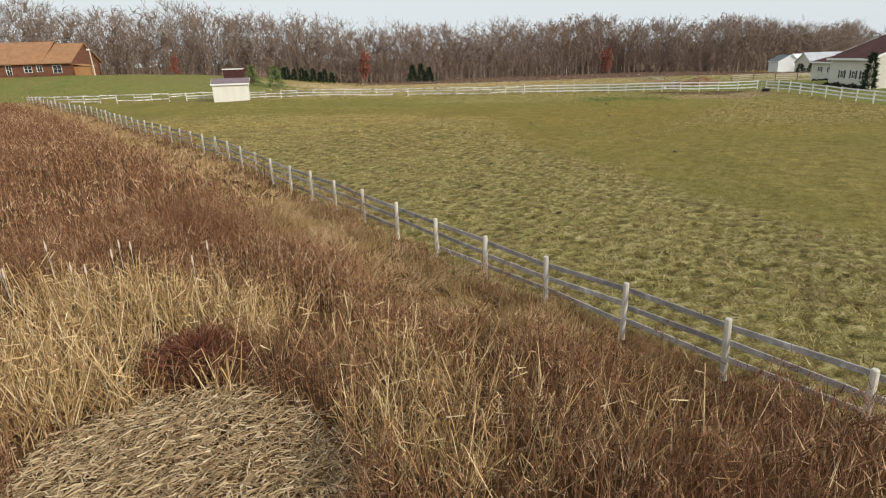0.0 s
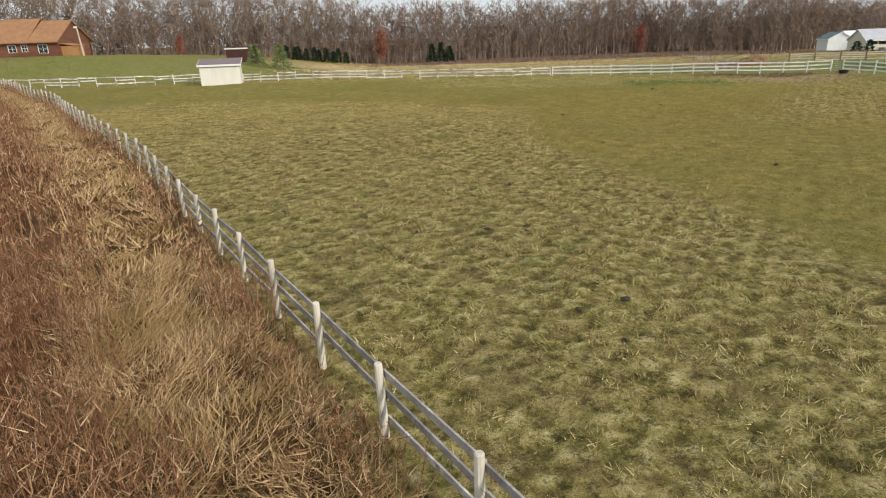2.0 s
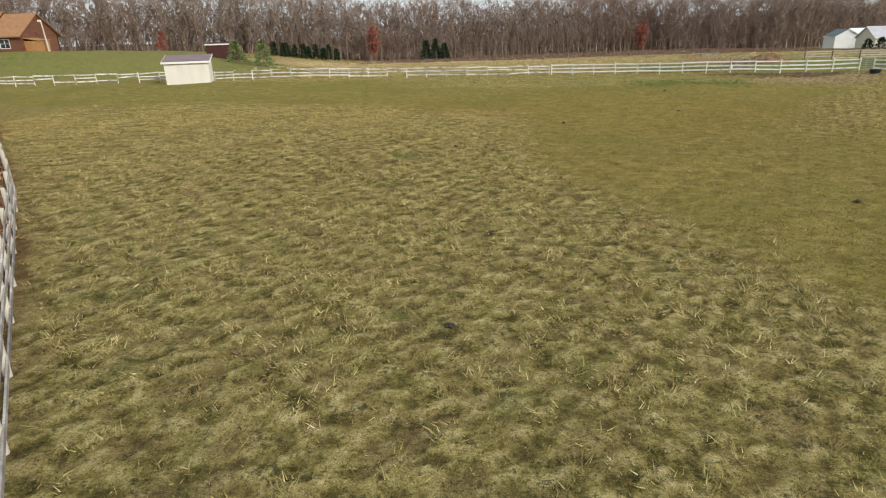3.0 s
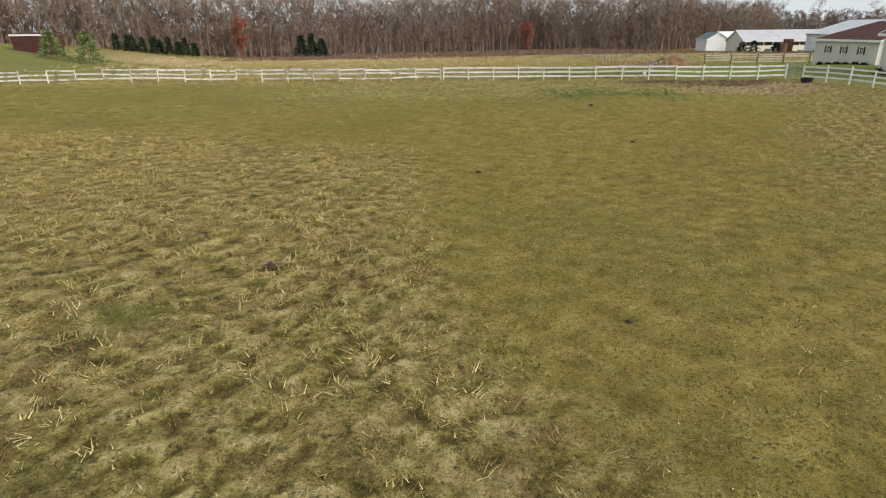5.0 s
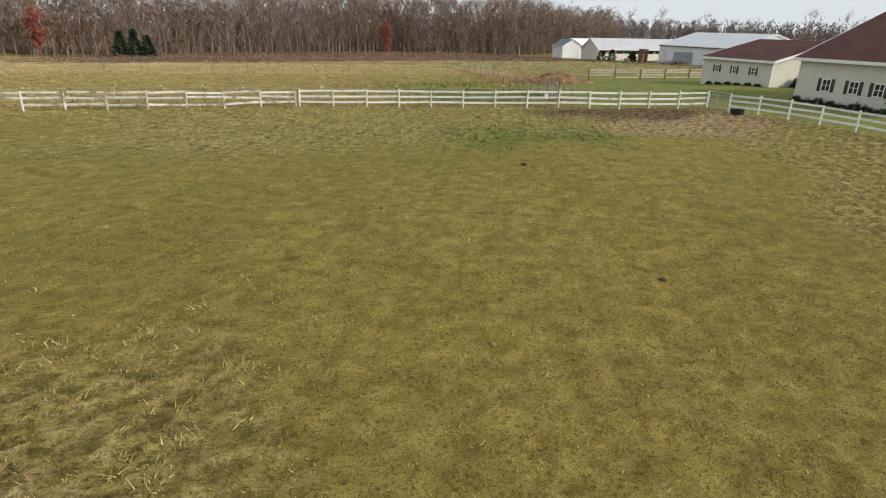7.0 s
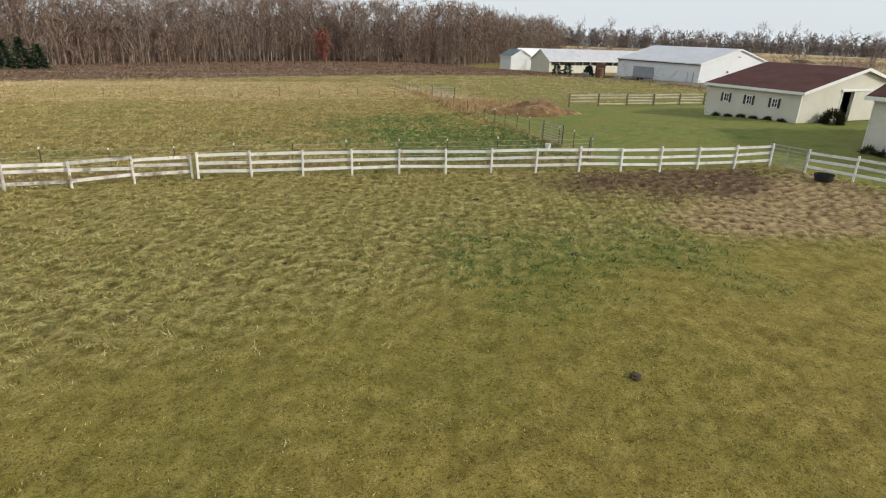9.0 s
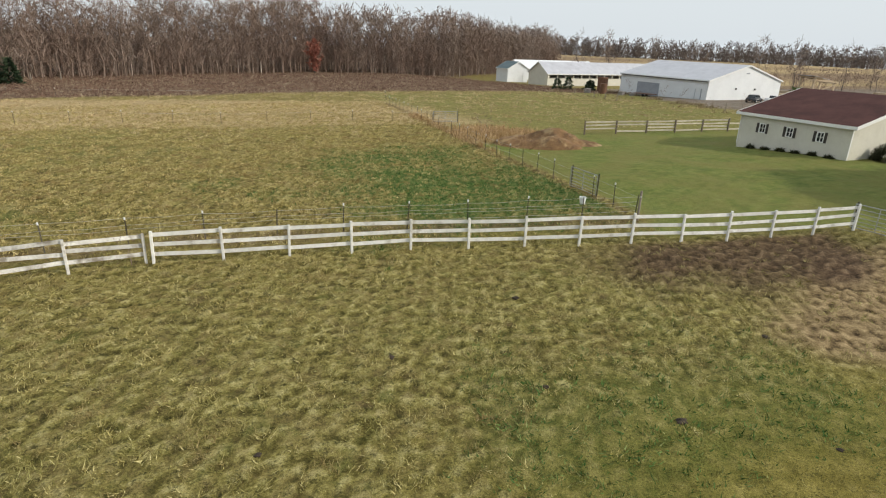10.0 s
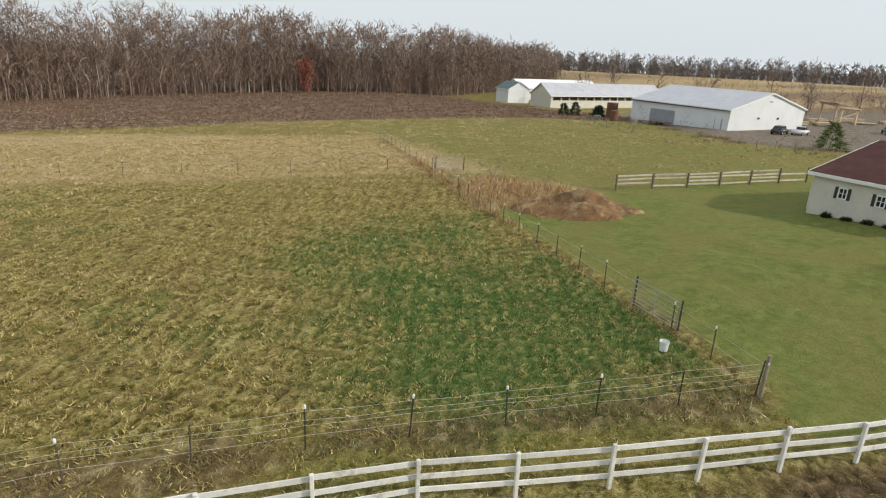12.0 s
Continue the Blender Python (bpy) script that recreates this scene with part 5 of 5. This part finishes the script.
def evergreen(name, x, y, h, rad, seed, material, label, power=1.0, count=1400, size=0.35, width=0.12, low=0.06, group=""):
    """Trunk and a crown of many drooping sprays, full at the foot and pointed on top."""
    r = np.random.RandomState(seed)
    t = thing(name, x, y, landz(x, y), label=label, category="tree", group=group)
    bm = bmesh.new()
    tube(bm, (0, 0, -0.3), (0, 0, h * 0.9), max(0.04, h * 0.014), 0.012, 6)
    part("trunk", bm, BARK, t)
    f = r.uniform(low, 1, count) ** 1.1
    whorl = 0.82 + 0.18 * np.sin(f * h * 7.0) + 0.14 * r.normal(0, 1, count)
    q = rad * (1 - f) ** power * whorl * r.uniform(0.35, 1.05, count) ** 0.5
    a = r.uniform(0, 6.283, count) + 0.0
    q = q * (1 + 0.18 * np.sin(3 * a + seed))
    p = np.stack([np.cos(a) * q, np.sin(a) * q, f * h], -1)
    out = np.stack([np.cos(a), np.sin(a), r.uniform(-0.35, 0.45, count)], -1)
    crown = new("crown", spray_mesh("crown", p, out, size, width, material, seed))
    crown.parent = t


for k in range(10):
    x = -53.8 + 1.8 * k + 0.4 * math.sin(k * 2.1)
    evergreen("arborvitae", x, 187.5 + 0.55 * k + 0.6 * math.sin(k * 1.7), 3.6 + 0.5 * math.sin(k * 3.3), 0.85, 300 + k, NEEDLE, "narrow dark arborvitae in front of the woods", 0.55, 420, 0.5, 0.3, group="row of arborvitae")
for k, (x, y, h) in enumerate(((-13.0, 206, 5.4), (-10.2, 207, 5.9), (-7.4, 206.4, 4.6))):
    evergreen("spruce", x, y, h, 2.0, 330 + k, NEEDLE, "dark young spruce at the edge of the woods", 0.9, 900, 0.6, 0.3, group="three spruces")
for k, (x, y, h) in enumerate(((-43.6, 134, 4.0), (-38.6, 134.5, 4.6))):
    evergreen("white_pine", x, y, h, 2.2, 340 + k, PINE, "soft young pine behind the field shed", 0.8, 900, 0.55, 0.16, group="young pines behind the shed")
evergreen("white_pine", 109.3, 131.0, 4.0, 2.1, 345, PINE, "young pine beside the gravel yard", 0.7, 750, 0.6, 0.2)
evergreen("arborvitae", 50.9, 75.6, 4.3, 0.85, 346, NEEDLE, "dark narrow arborvitae against the stable", 0.5, 1500, 0.3, 0.12)
for k, (x, y, h) in enumerate(((107.7, 191.8, 2.7), (111.1, 191.6, 3.1), (114.7, 187.2, 2.5), (116.9, 190.3, 2.1))):
    evergreen("juniper", x, y, h, 1.3, 350 + k, NEEDLE, "dark bushy juniper beside the barn", 0.5, 500, 0.4, 0.25, group="junipers by the barns")


def round_shrub(x, y, rad, h, seed, label):
    r = np.random.RandomState(seed)
    n = 4200 if rad > 0.6 else 400
    t = thing("shrub", x, y, landz(x, y), label=label, category="shrub")
    q = r.normal(0, 1, (n, 3))
    q[:, 2] = np.abs(q[:, 2])
    q = q / np.linalg.norm(q, axis=1, keepdims=True)
    p = q * np.array((rad, rad, h)) * (r.uniform(0.55, 1.0, n) * (1 + 0.12 * np.sin(q[:, 0] * 5 + q[:, 1] * 4)))[:, None]
    crown = new("crown", spray_mesh("crown", p, q, 0.10 if rad > 0.6 else 0.14, 0.07, SHRUB, seed))
    crown.parent = t
    bm = bmesh.new()
    for k in range(5):
        tube(bm, (0, 0, -0.1), (rad * 0.6 * math.cos(k * 1.26), rad * 0.6 * math.sin(k * 1.26), h * 0.6), 0.03, 0.012, 5)
    part("stems", bm, BARK, t)


for k in range(8):
    round_shrub(51.0 - 0.1 * (k % 2), 76.9 + 1.0 * k, 0.42, 0.3 + 0.12 * (k % 3), 410 + k, "low dark plant along the stable wall")
for k in range(6):
    round_shrub(60.85, 96.8 + 1.4 * k, 0.26, 0.16 + 0.08 * (k % 2), 430 + k, "low dark plant along the horse barn wall")
round_shrub(64.6, 94.5, 0.95, 1.25, 401, "dark rounded shrub against the barn wall")


def tree_thing(name, kind, x, y, s, seed, label, material=TWIG, leaves=None, group="", sink=0.0):
    v, f = kind
    trunk = f[:50]
    t = thing(name, x, y, landz(x, y) - sink, rz=seed * 47 % 360, label=label, category="tree", group=group)
    t.matrix_basis = t.matrix_basis @ Matrix.Scale(s, 4)
    part_of = lambda n, faces, m: new(n, raw_mesh(n, v, faces, m))
    for n, faces, m in (("trunk", trunk, BARK), ("crown", f[50:], material)):
        ob = part_of(n, faces, m)
        ob.parent = t
    if leaves:
        r = np.random.RandomState(seed)
        pts = v[r.choice(np.arange(60, len(v)), leaves)]
        pts = pts[pts[:, 2] > 1.5] + r.normal(0, 0.3, (len(pts[pts[:, 2] > 1.5]), 3))
        ob = new("leaves", spray_mesh("leaves", pts, r.normal(0, 1, pts.shape), 0.6, 0.5, REDLEAF, seed))
        ob.parent = t
    return t


for k, (x, y, s) in enumerate(((-29.2, 206.0, 0.60), (68.6, 273.0, 0.66), (-78, 173, 0.32))):
    tree_thing("oak", TREES[k], x, y, s, 21 + k, "young oak still holding red-brown leaves", leaves=1700, group="red-leaved oaks along the woods")
for k, (x, y, s) in enumerate(((152, 236, 0.95), (160, 232, 0.8), (168, 240, 1.0), (182, 232, 0.9), (196, 226, 0.8), (176, 205, 0.75), (190, 196, 0.9), (201, 190, 0.85), (214, 182, 0.8), (235, 176, 0.75), (246, 190, 0.8), (228, 205, 0.85), (262, 182, 0.7), (255, 160, 0.6), (206, 168, 0.55), (222, 158, 0.6), (238, 150, 0.6))):
    tree_thing("bare_tree", TREES[k % 7], x, y, s * 1.15, 40 + k, "single leafless grey tree behind the farmyard", group="bare trees behind the farmyard")
for k, (x, y, s) in enumerate(((-70.5, 101.5, 0.28), (-81.0, 104, 0.34), (-62.0, 103.5, 0.2))):
    tree_thing("sapling", BRUSH[k % 4], x, y, s * 2.2, 60 + k, "thin bare sapling on the lawn", BRUSHWOOD, group="saplings on the lawn")


def thicket(x, y, s, seed, label):
    v, f = BRUSH[seed % 4]
    t = thing("bush", x, y, landz(x, y), rz=seed * 31 % 360, label=label, category="bush")
    t.matrix_basis = t.matrix_basis @ Matrix.Scale(s, 4)
    ob = new("crown", raw_mesh("crown", v, f, BRUSHWOOD))
    ob.parent = t


for k, (x, y, s) in enumerate(((10.4, 92.7, 0.24), (10.7, 93.2, 0.22), (-26.5, 94.8, 0.22), (-36.5, 94.6, 0.2))):
    thicket(x, y, s, k, "small leafless bush grown into the fence")
for k, (x, y, s) in enumerate(((42.9, 121.3, 0.4), (45.3, 124.8, 0.45), (41.4, 118, 0.32), (48.1, 121, 0.36), (100.5, 147.0, 0.55), (97.2, 142.0, 0.3), (104.0, 154.0, 0.65), (108.5, 164, 0.35), (112.5, 172, 0.7), (98.2, 138, 0.35), (101.5, 134.0, 0.6), (104.5, 131.0, 0.65), (106.5, 129.3, 0.7), (108.6, 127.9, 0.5), (103.0, 132.4, 0.5), (99.0, 144.8, 0.28), (111.0, 126.0, 0.5), (87.0, 140.0, 0.22), (80.0, 147.0, 0.25))):
    thicket(x, y, s, k, "leafless brown bush in the rough grass")

# ---- loose things ----
EARTH = surface("rust-brown manure heap", (0.085, 0.045, 0.02), (0.27, 0.15, 0.062), 1.2, 9.0, 0.95, bump=0.9, depth=0.08, stain=(0.40, 0.28, 0.14), stain_at=(0.52, 0.66))
DUNG = surface("dark dung", (0.028, 0.02, 0.013), (0.065, 0.047, 0.03), 5.0, 30.0, 0.95, bump=0.5)


def heap():
    t = thing("manure_heap", 45.4, 113.4, landz(45.4, 113.4) - 0.1, rz=-28, label="low rust-brown manure and straw heap on the lawn edge", category="heap")
    bm = bmesh.new()
    bmesh.ops.create_grid(bm, x_segments=46, y_segments=30, size=1.0)
    for v in bm.verts:
        x, y = v.co.x, v.co.y
        a = max(0.0, 1 - (x * x + y * y)) ** 0.6
        px, py = x * 5.2, y * 3.6
        v.co = (px, py, a * (1.0 + 0.35 * math.sin(px * 1.1 + 1) + 0.3 * math.sin(py * 1.9 + px * 0.7)) + 0.22 * a * noise.noise((px * 1.6, py * 1.6, 3.0)) + 0.12 * a * noise.noise((px * 4, py * 4, 1.0)) - 0.05)
    part("mass", bm, EARTH, t, smooth=True)


heap()
rr = random.Random(31)
first = thing("dung_pile", 7.12, 52.8, landz(7.12, 52.8), label="dark dung pile lying in the grass", category="dung", group="dung piles in the pasture")
bm = bmesh.new()
bmesh.ops.create_icosphere(bm, subdivisions=3, radius=0.13)
for v in bm.verts:
    k = 0.75 + 0.45 * noise.noise(v.co * 9.0) + 0.2 * noise.noise(v.co * 22.0)
    v.co = (v.co.x * k, v.co.y * k, max(-0.03, v.co.z * 0.55 * k))
part("mound", bm, DUNG, first)
spots = [(3.5, 23.4), (4.6, 23.9), (4.2, 22.1), (11.9, 22.9), (1.6, 28.5), (8.9, 30.2), (13.6, 36.3), (2.5, 33.6), (7.5, 41.2), (1.2, 44.0), (19.5, 79.5), (21.5, 77.0), (24.0, 74.8), (16.5, 82.5), (27.5, 79.0), (12.5, 80.0), (18.0, 70.5), (10.0, 65.5), (15.2, 58.0), (22.0, 84.5)]
for x, y in spots:
    copy_thing(first, pose(x, y, landz(x, y) + 0.01, 0, 0, rr.uniform(0, 360)) @ Matrix.Scale(rr.uniform(0.6, 1.25), 4))


def bucket():
    t = thing("bucket", 32.6, 93.6, landz(32.6, 93.6) + 0.03, label="white plastic bucket standing in the paddock grass", category="bucket")
    bm = bmesh.new()
    bmesh.ops.create_cone(bm, segments=20, radius1=0.145, radius2=0.18, depth=0.38, cap_ends=False, matrix=Matrix.Translation((0, 0, 0.19)))
    bmesh.ops.create_circle(bm, segments=20, radius=0.145, cap_ends=True, matrix=Matrix.Translation((0, 0, 0.01)))
    part("body", bm, PLASTIC, t)
    bm = bmesh.new()
    bmesh.ops.create_cone(bm, segments=20, radius1=0.195, radius2=0.195, depth=0.03, cap_ends=False, matrix=Matrix.Translation((0, 0, 0.375)))
    part("rim", bm, PLASTIC, t)
    cu = bpy.data.curves.new("handle", "CURVE")
    cu.dimensions, cu.bevel_depth = "3D", 0.006
    sp = cu.splines.new("POLY")
    sp.points.add(8)
    for k, q in enumerate(sp.points):
        a = math.pi * k / 8
        q.co = (0.185 * math.cos(a), -0.12 * math.sin(a), 0.365 - 0.1 * math.sin(a), 1)
    cu.materials.append(STEEL)
    ob = new("handle", cu)
    ob.parent = t


bucket()


def tub():
    t = thing("feed_tub", 41.3, 80.8, landz(41.3, 80.8) + 0.02, label="black rubber feed tub beside the fence", category="tub")
    bm = bmesh.new()
    bmesh.ops.create_cone(bm, segments=20, radius1=0.42, radius2=0.5, depth=0.34, cap_ends=False, matrix=Matrix.Translation((0, 0, 0.17)))
    bmesh.ops.create_circle(bm, segments=20, radius=0.43, cap_ends=True, matrix=Matrix.Translation((0, 0, 0.03)))
    part("body", bm, DARK, t)


tub()

# ---- farmyard clutter ----
LUMBER = surface("stacked lumber", (0.34, 0.25, 0.155), (0.60, 0.48, 0.33), 1.5, 14.0, 0.85, stain=(0.2, 0.14, 0.09), vary=0.25)
CARPAINT = {k: surface("car paint " + k, c, tuple(min(1, v * 1.3) for v in c), 3.0, 20.0, 0.35) for k, c in (("dark", (0.03, 0.032, 0.036)), ("white", (0.62, 0.62, 0.62)), ("grey", (0.2, 0.21, 0.22)))}


def lumber_stack(x, y, rz, n, layers, length, seed):
    r = random.Random(seed)
    t = thing("lumber_stack", x, y, landz(x, y), rz=rz, label="stack of tan sawn lumber on bearers", category="lumber", group="lumber in the farmyard")
    for k in range(3):
        part("bearer", boxed(-n * 0.16, n * 0.16, length * (k - 1) * 0.4 - 0.07, length * (k - 1) * 0.4 + 0.07, -0.3, 0.16), LUMBER, t)
    for j in range(layers):
        for k in range(n):
            o = r.uniform(-0.25, 0.25)
            part("board", boxed(-n * 0.15 + k * 0.3 + 0.01, -n * 0.15 + k * 0.3 + 0.28, -length / 2 + o, length / 2 + o, 0.162 + j * 0.16, 0.31 + j * 0.16), LUMBER, t)


for k, (x, y, rz, n, q, L) in enumerate(((149, 161, 70, 6, 5, 5), (155, 158, 60, 7, 4, 5), (158, 166, 80, 6, 7, 5), (166.5, 164, 65, 7, 3, 5), (168, 168, 75, 6, 4, 6), (171, 158, 50, 8, 2, 5), (152, 170, 75, 5, 8, 5), (176, 164, 60, 7, 5, 6), (183, 158, 70, 6, 4, 6), (178, 150, 55, 7, 3, 6), (190, 152, 65, 6, 5, 6), (168, 148, 80, 7, 2, 6), (196, 160, 60, 6, 4, 6))):
    lumber_stack(x, y, rz, n, q, L, k)


def timber_frame():
    x, y = 163.8, 160.4
    t = thing("timber_frame", x, y, landz(x, y), rz=-12, label="open timber saw shed frame of bare tan beams", category="shed")
    for sx, h in ((-3.2, 4.6), (3.2, 3.4)):
        for sy in (-2, 2):
            part("post", boxed(sx - 0.2, sx + 0.2, sy - 0.2, sy + 0.2, -0.4, h), LUMBER, t)
        part("beam", boxed(sx - 0.1, sx + 0.1, -2.6, 2.6, h, h + 0.25), LUMBER, t)
    for sy in (-2.4, -1.2, 0, 1.2, 2.4):
        bm = bmesh.new()
        bar(bm, (-3.7, sy, 4.95), (3.9, sy, 3.65), 0.1, 0.2)
        part("rafter", bm, LUMBER, t)
    bm = bmesh.new()
    bar(bm, (-3.1, -2.14, 1.2), (3.1, -2.14, 3.0), 0.08, 0.18)
    part("brace", bm, LUMBER, t)
    bm = bmesh.new()
    bar(bm, (-3.8, 0, 5.12), (0.8, 0, 4.33), 5.2, 0.05)
    part("roof_sheet", bm, TIN, t)


timber_frame()


def car(x, y, rz, paint, label, pickup=False):
    t = thing("car", x, y, landz(x, y), rz=rz, label=label, category="car", group="cars in the farmyard")
    side = [(-2.2, 0.35), (2.2, 0.35), (2.25, 0.75), (1.3, 0.95), (-2.2, 1.0), (-2.25, 0.6)]
    cab = [(-0.3, 1.0), (1.2, 0.96), (0.7, 1.5), (-0.2, 1.52)] if pickup else [(-2.0, 1.0), (1.25, 0.96), (0.6, 1.48), (-1.5, 1.5)]
    body = prism(side, "y", -0.88, 0.88)
    bmesh.ops.bevel(body, geom=list(body.edges), offset=0.07, segments=2, affect="EDGES")
    part("body", body, CARPAINT[paint], t, smooth=True)
    c = prism(cab, "y", -0.74, 0.74)
    bmesh.ops.bevel(c, geom=list(c.edges), offset=0.06, segments=2, affect="EDGES")
    part("cabin", c, GLASS, t)
    part("roof_panel", boxed(cab[3][0] + 0.05, cab[2][0] - 0.02, -0.66, 0.66, 1.49, 1.55, bevel=0.02), CARPAINT[paint], t)
    for sx in (-1.4, 1.4):
        for sy in (-0.86, 0.86):
            bm = bmesh.new()
            tube(bm, (sx, sy - 0.11, 0.33), (sx, sy + 0.11, 0.33), 0.33, 0.33, 16)
            wheel = part("wheel", bm, DARK, t)
            bm = bmesh.new()
            e = 0.125 * (1 if sy > 0 else -1)
            tube(bm, (sx, sy + e * 0.9, 0.33), (sx, sy + e, 0.33), 0.19, 0.17, 12)
            part("rim", bm, STEEL, wheel)
    for sy in (-0.6, 0.6):
        part("headlight", boxed(2.22, 2.29, sy - 0.16, sy + 0.16, 0.6, 0.74), PLASTIC, t)


car(123.2, 148.0, 15, "dark", "dark car parked on the gravel by the white barn")
car(126.6, 146.2, 12, "white", "white pickup parked on the gravel yard", True)
car(149.0, 142.0, 40, "dark", "dark car at the edge of the yard")
car(158.0, 143.0, 70, "grey", "grey car among the stacked lumber", True)


def drum(x, y, r0, h, mat, label):
    t = thing("tank", x, y, landz(x, y), label=label, category="tank")
    bm = bmesh.new()
    tube(bm, (0, 0, -0.1), (0, 0, h), r0, r0, 18)
    bmesh.ops.bevel(bm, geom=[e for e in bm.edges if abs(e.verts[0].co.z - e.verts[1].co.z) < 0.01], offset=0.06, segments=2, affect="EDGES")
    part("body", bm, mat, t)
    for z in (h * 0.33, h * 0.66):
        bm = bmesh.new()
        tube(bm, (0, 0, z - 0.03), (0, 0, z + 0.03), r0 + 0.02, r0 + 0.02, 18)
        part("hoop", bm, mat, t)


RUSTIRON = surface("rusty iron", (0.10, 0.045, 0.025), (0.2, 0.10, 0.055), 2.0, 14.0, 0.8)
drum(116.0, 184.5, 1.25, 3.4, RUSTIRON, "rusty brown upright tank beside the barn")
drum(108.6, 176.0, 0.8, 2.2, RUSTIRON, "rusty upright tank in the yard")


def pallet_stack(x, y, n, rz):
    t = thing("pallet_stack", x, y, landz(x, y), rz=rz, label="stack of weathered wooden pallets in the yard", category="pallets", group="pallets in the yard")
    for k in range(n):
        z = k * 0.15 - 0.05
        for q in range(5):
            part("slat", boxed(-0.6, 0.6, -0.55 + q * 0.24, -0.42 + q * 0.24, z + 0.11, z + 0.145), GREYWOOD, t)
        for q in (-0.5, 0, 0.5):
            part("bearer", boxed(q - 0.05, q + 0.05, -0.55, 0.55, z, z + 0.108), GREYWOOD, t)


pallet_stack(110.0, 171.5, 6, 20)
pallet_stack(111.8, 170.0, 4, 50)
pallet_stack(106.6, 179.0, 7, 10)


def trailer():
    x, y = 113.6, 168.0
    t = thing("trailer", x, y, landz(x, y), rz=110, label="low flatbed trailer before the barn door", category="trailer")
    part("bed", boxed(-2.4, 2.4, -0.95, 0.95, 0.55, 0.68), RUSTIRON, t)
    part("drawbar", boxed(2.4, 3.6, -0.06, 0.06, 0.5, 0.6), RUSTIRON, t)
    for sy in (-1.05, 1.05):
        bm = bmesh.new()
        tube(bm, (0, sy - 0.1, 0.3), (0, sy + 0.1, 0.3), 0.32, 0.32, 14)
        part("wheel", bm, DARK, t)


trailer()

for k in range(9):
    x, y = 93.5 + 1.0 * k, 147 - 2.3 * k
    if k < 5:
        x, y = 94.0 + 1.6 * k, 156 + 5 * k
    wooden_post(x, y, 1.2, 0.08, "short wooden post along the yard edge")
for k in range(14):
    x = -62 + 4.7 * k + 0.8 * math.sin(k * 5.1)
    wooden_post(x, float(wood_edge(x)) - 8 + 1.2 * math.sin(k * 2.7), 1.5, 0.12, "pale wooden post along the foot of the woods")


VERGE = blades("verge grass", [(0.0, (0.10, 0.065, 0.034)), (0.5, (0.27, 0.195, 0.105)), (1.0, (0.52, 0.42, 0.26))], patch=(0.18, 0.15, 0.06), patch_scale=0.5)
HEATH = blades("russet heath growth", [(0.0, (0.075, 0.042, 0.031)), (0.6, (0.17, 0.10, 0.072)), (0.9, (0.28, 0.185, 0.13)), (1.0, (0.64, 0.54, 0.39))], patch=(0.20, 0.125, 0.085), patch_scale=0.1)


def meadow():
    """Rough russet growth between the paddock and the woods."""
    r = np.random.RandomState(77)
    x, y = sow(r, 40000, -40, 128, 172, 300, lambda x, y: covers(x, y)["rust"] * (0.4 + 0.6 * step(fbm(x, y, 0.5, 81), -0.2, 0.4)))
    b, t = tufts(r, x, y, 4, 0.3, 0.25, 0.6, 0.6)
    tagged(new("russet_meadow", blade_mesh("russet_meadow", b, t, r.uniform(0.06, 0.13, len(b)), HEATH)), "russet dead growth before the woods", "weeds", kind="stuff")
    x, y = sow(r, 5200, 38, 56, 108, 140, lambda x, y: (1 - step(np.hypot((x - 44.5) / 6.5, (y - 119) / 9), 0.55, 1.0)) + 0.8 * (1 - step(np.abs(side_of(LAWN_FENCE, x, y)), 0.3, 0.9)))
    b, t = tufts(r, x, y, 6, 0.15, 0.35, 0.85, 0.35)
    tagged(new("tall_grass", blade_mesh("tall_grass", b, t, r.uniform(0.03, 0.07, len(b)), LONGGRASS)), "tall tan grass beside the heap", "grass", kind="stuff")
    x, y = sow(r, 9000, 92, 126, 122, 186, lambda x, y: step(fbm(x, y, 0.4, 85), -0.3, 0.5) * (1 - step(np.abs(2 * covers(x, y)["yard"] - 0.9), 0.7, 0.95)))
    b, t = tufts(r, x, y, 6, 0.3, 0.3, 0.8, 0.4)
    tagged(new("yard_weeds", blade_mesh("yard_weeds", b, t, r.uniform(0.05, 0.09, len(b)), VERGE)), "brown dead weeds along the gravel yard", "weeds", kind="stuff")
    x, y = sow(r, 16000, 32, 50, 90, 158, lambda x, y: 1 - step(np.abs(side_of(LAWN_FENCE, x, y)), 0.25, 0.6))
    b, t = tufts(r, x, y, 8, 0.1, 0.12, 0.34, 0.5)
    tagged(new("fence_grass", blade_mesh("fence_grass", b, t, r.uniform(0.014, 0.03, len(b)), VERGE)), "brown unmown grass along the lawn fence", "grass", kind="stuff")

    x, y = sow(r, 15000, -30, 34, 88, 101, lambda x, y: (1 - step(np.abs(side_of(WIRE_FENCE, x, y)), 0.2, 0.9)) * step(fbm(x, y, 1.0, 83), -0.3, 0.6) + 0.3 * step(-side_of(PASTURE_FENCE, x, y), 0.0, 0.2) * (1 - step(-side_of(PASTURE_FENCE, x, y), 0.3, 2.5)) * step(fbm(x, y, 0.8, 84), 0.1, 0.7))
    b, t = tufts(r, x, y, 8, 0.12, 0.1, 0.3, 0.6)
    tagged(new("verge_grass", blade_mesh("verge_grass", b, t, r.uniform(0.014, 0.028, len(b)), VERGE)), "brown dead grass along the wire fence", "grass", kind="stuff")


meadow()
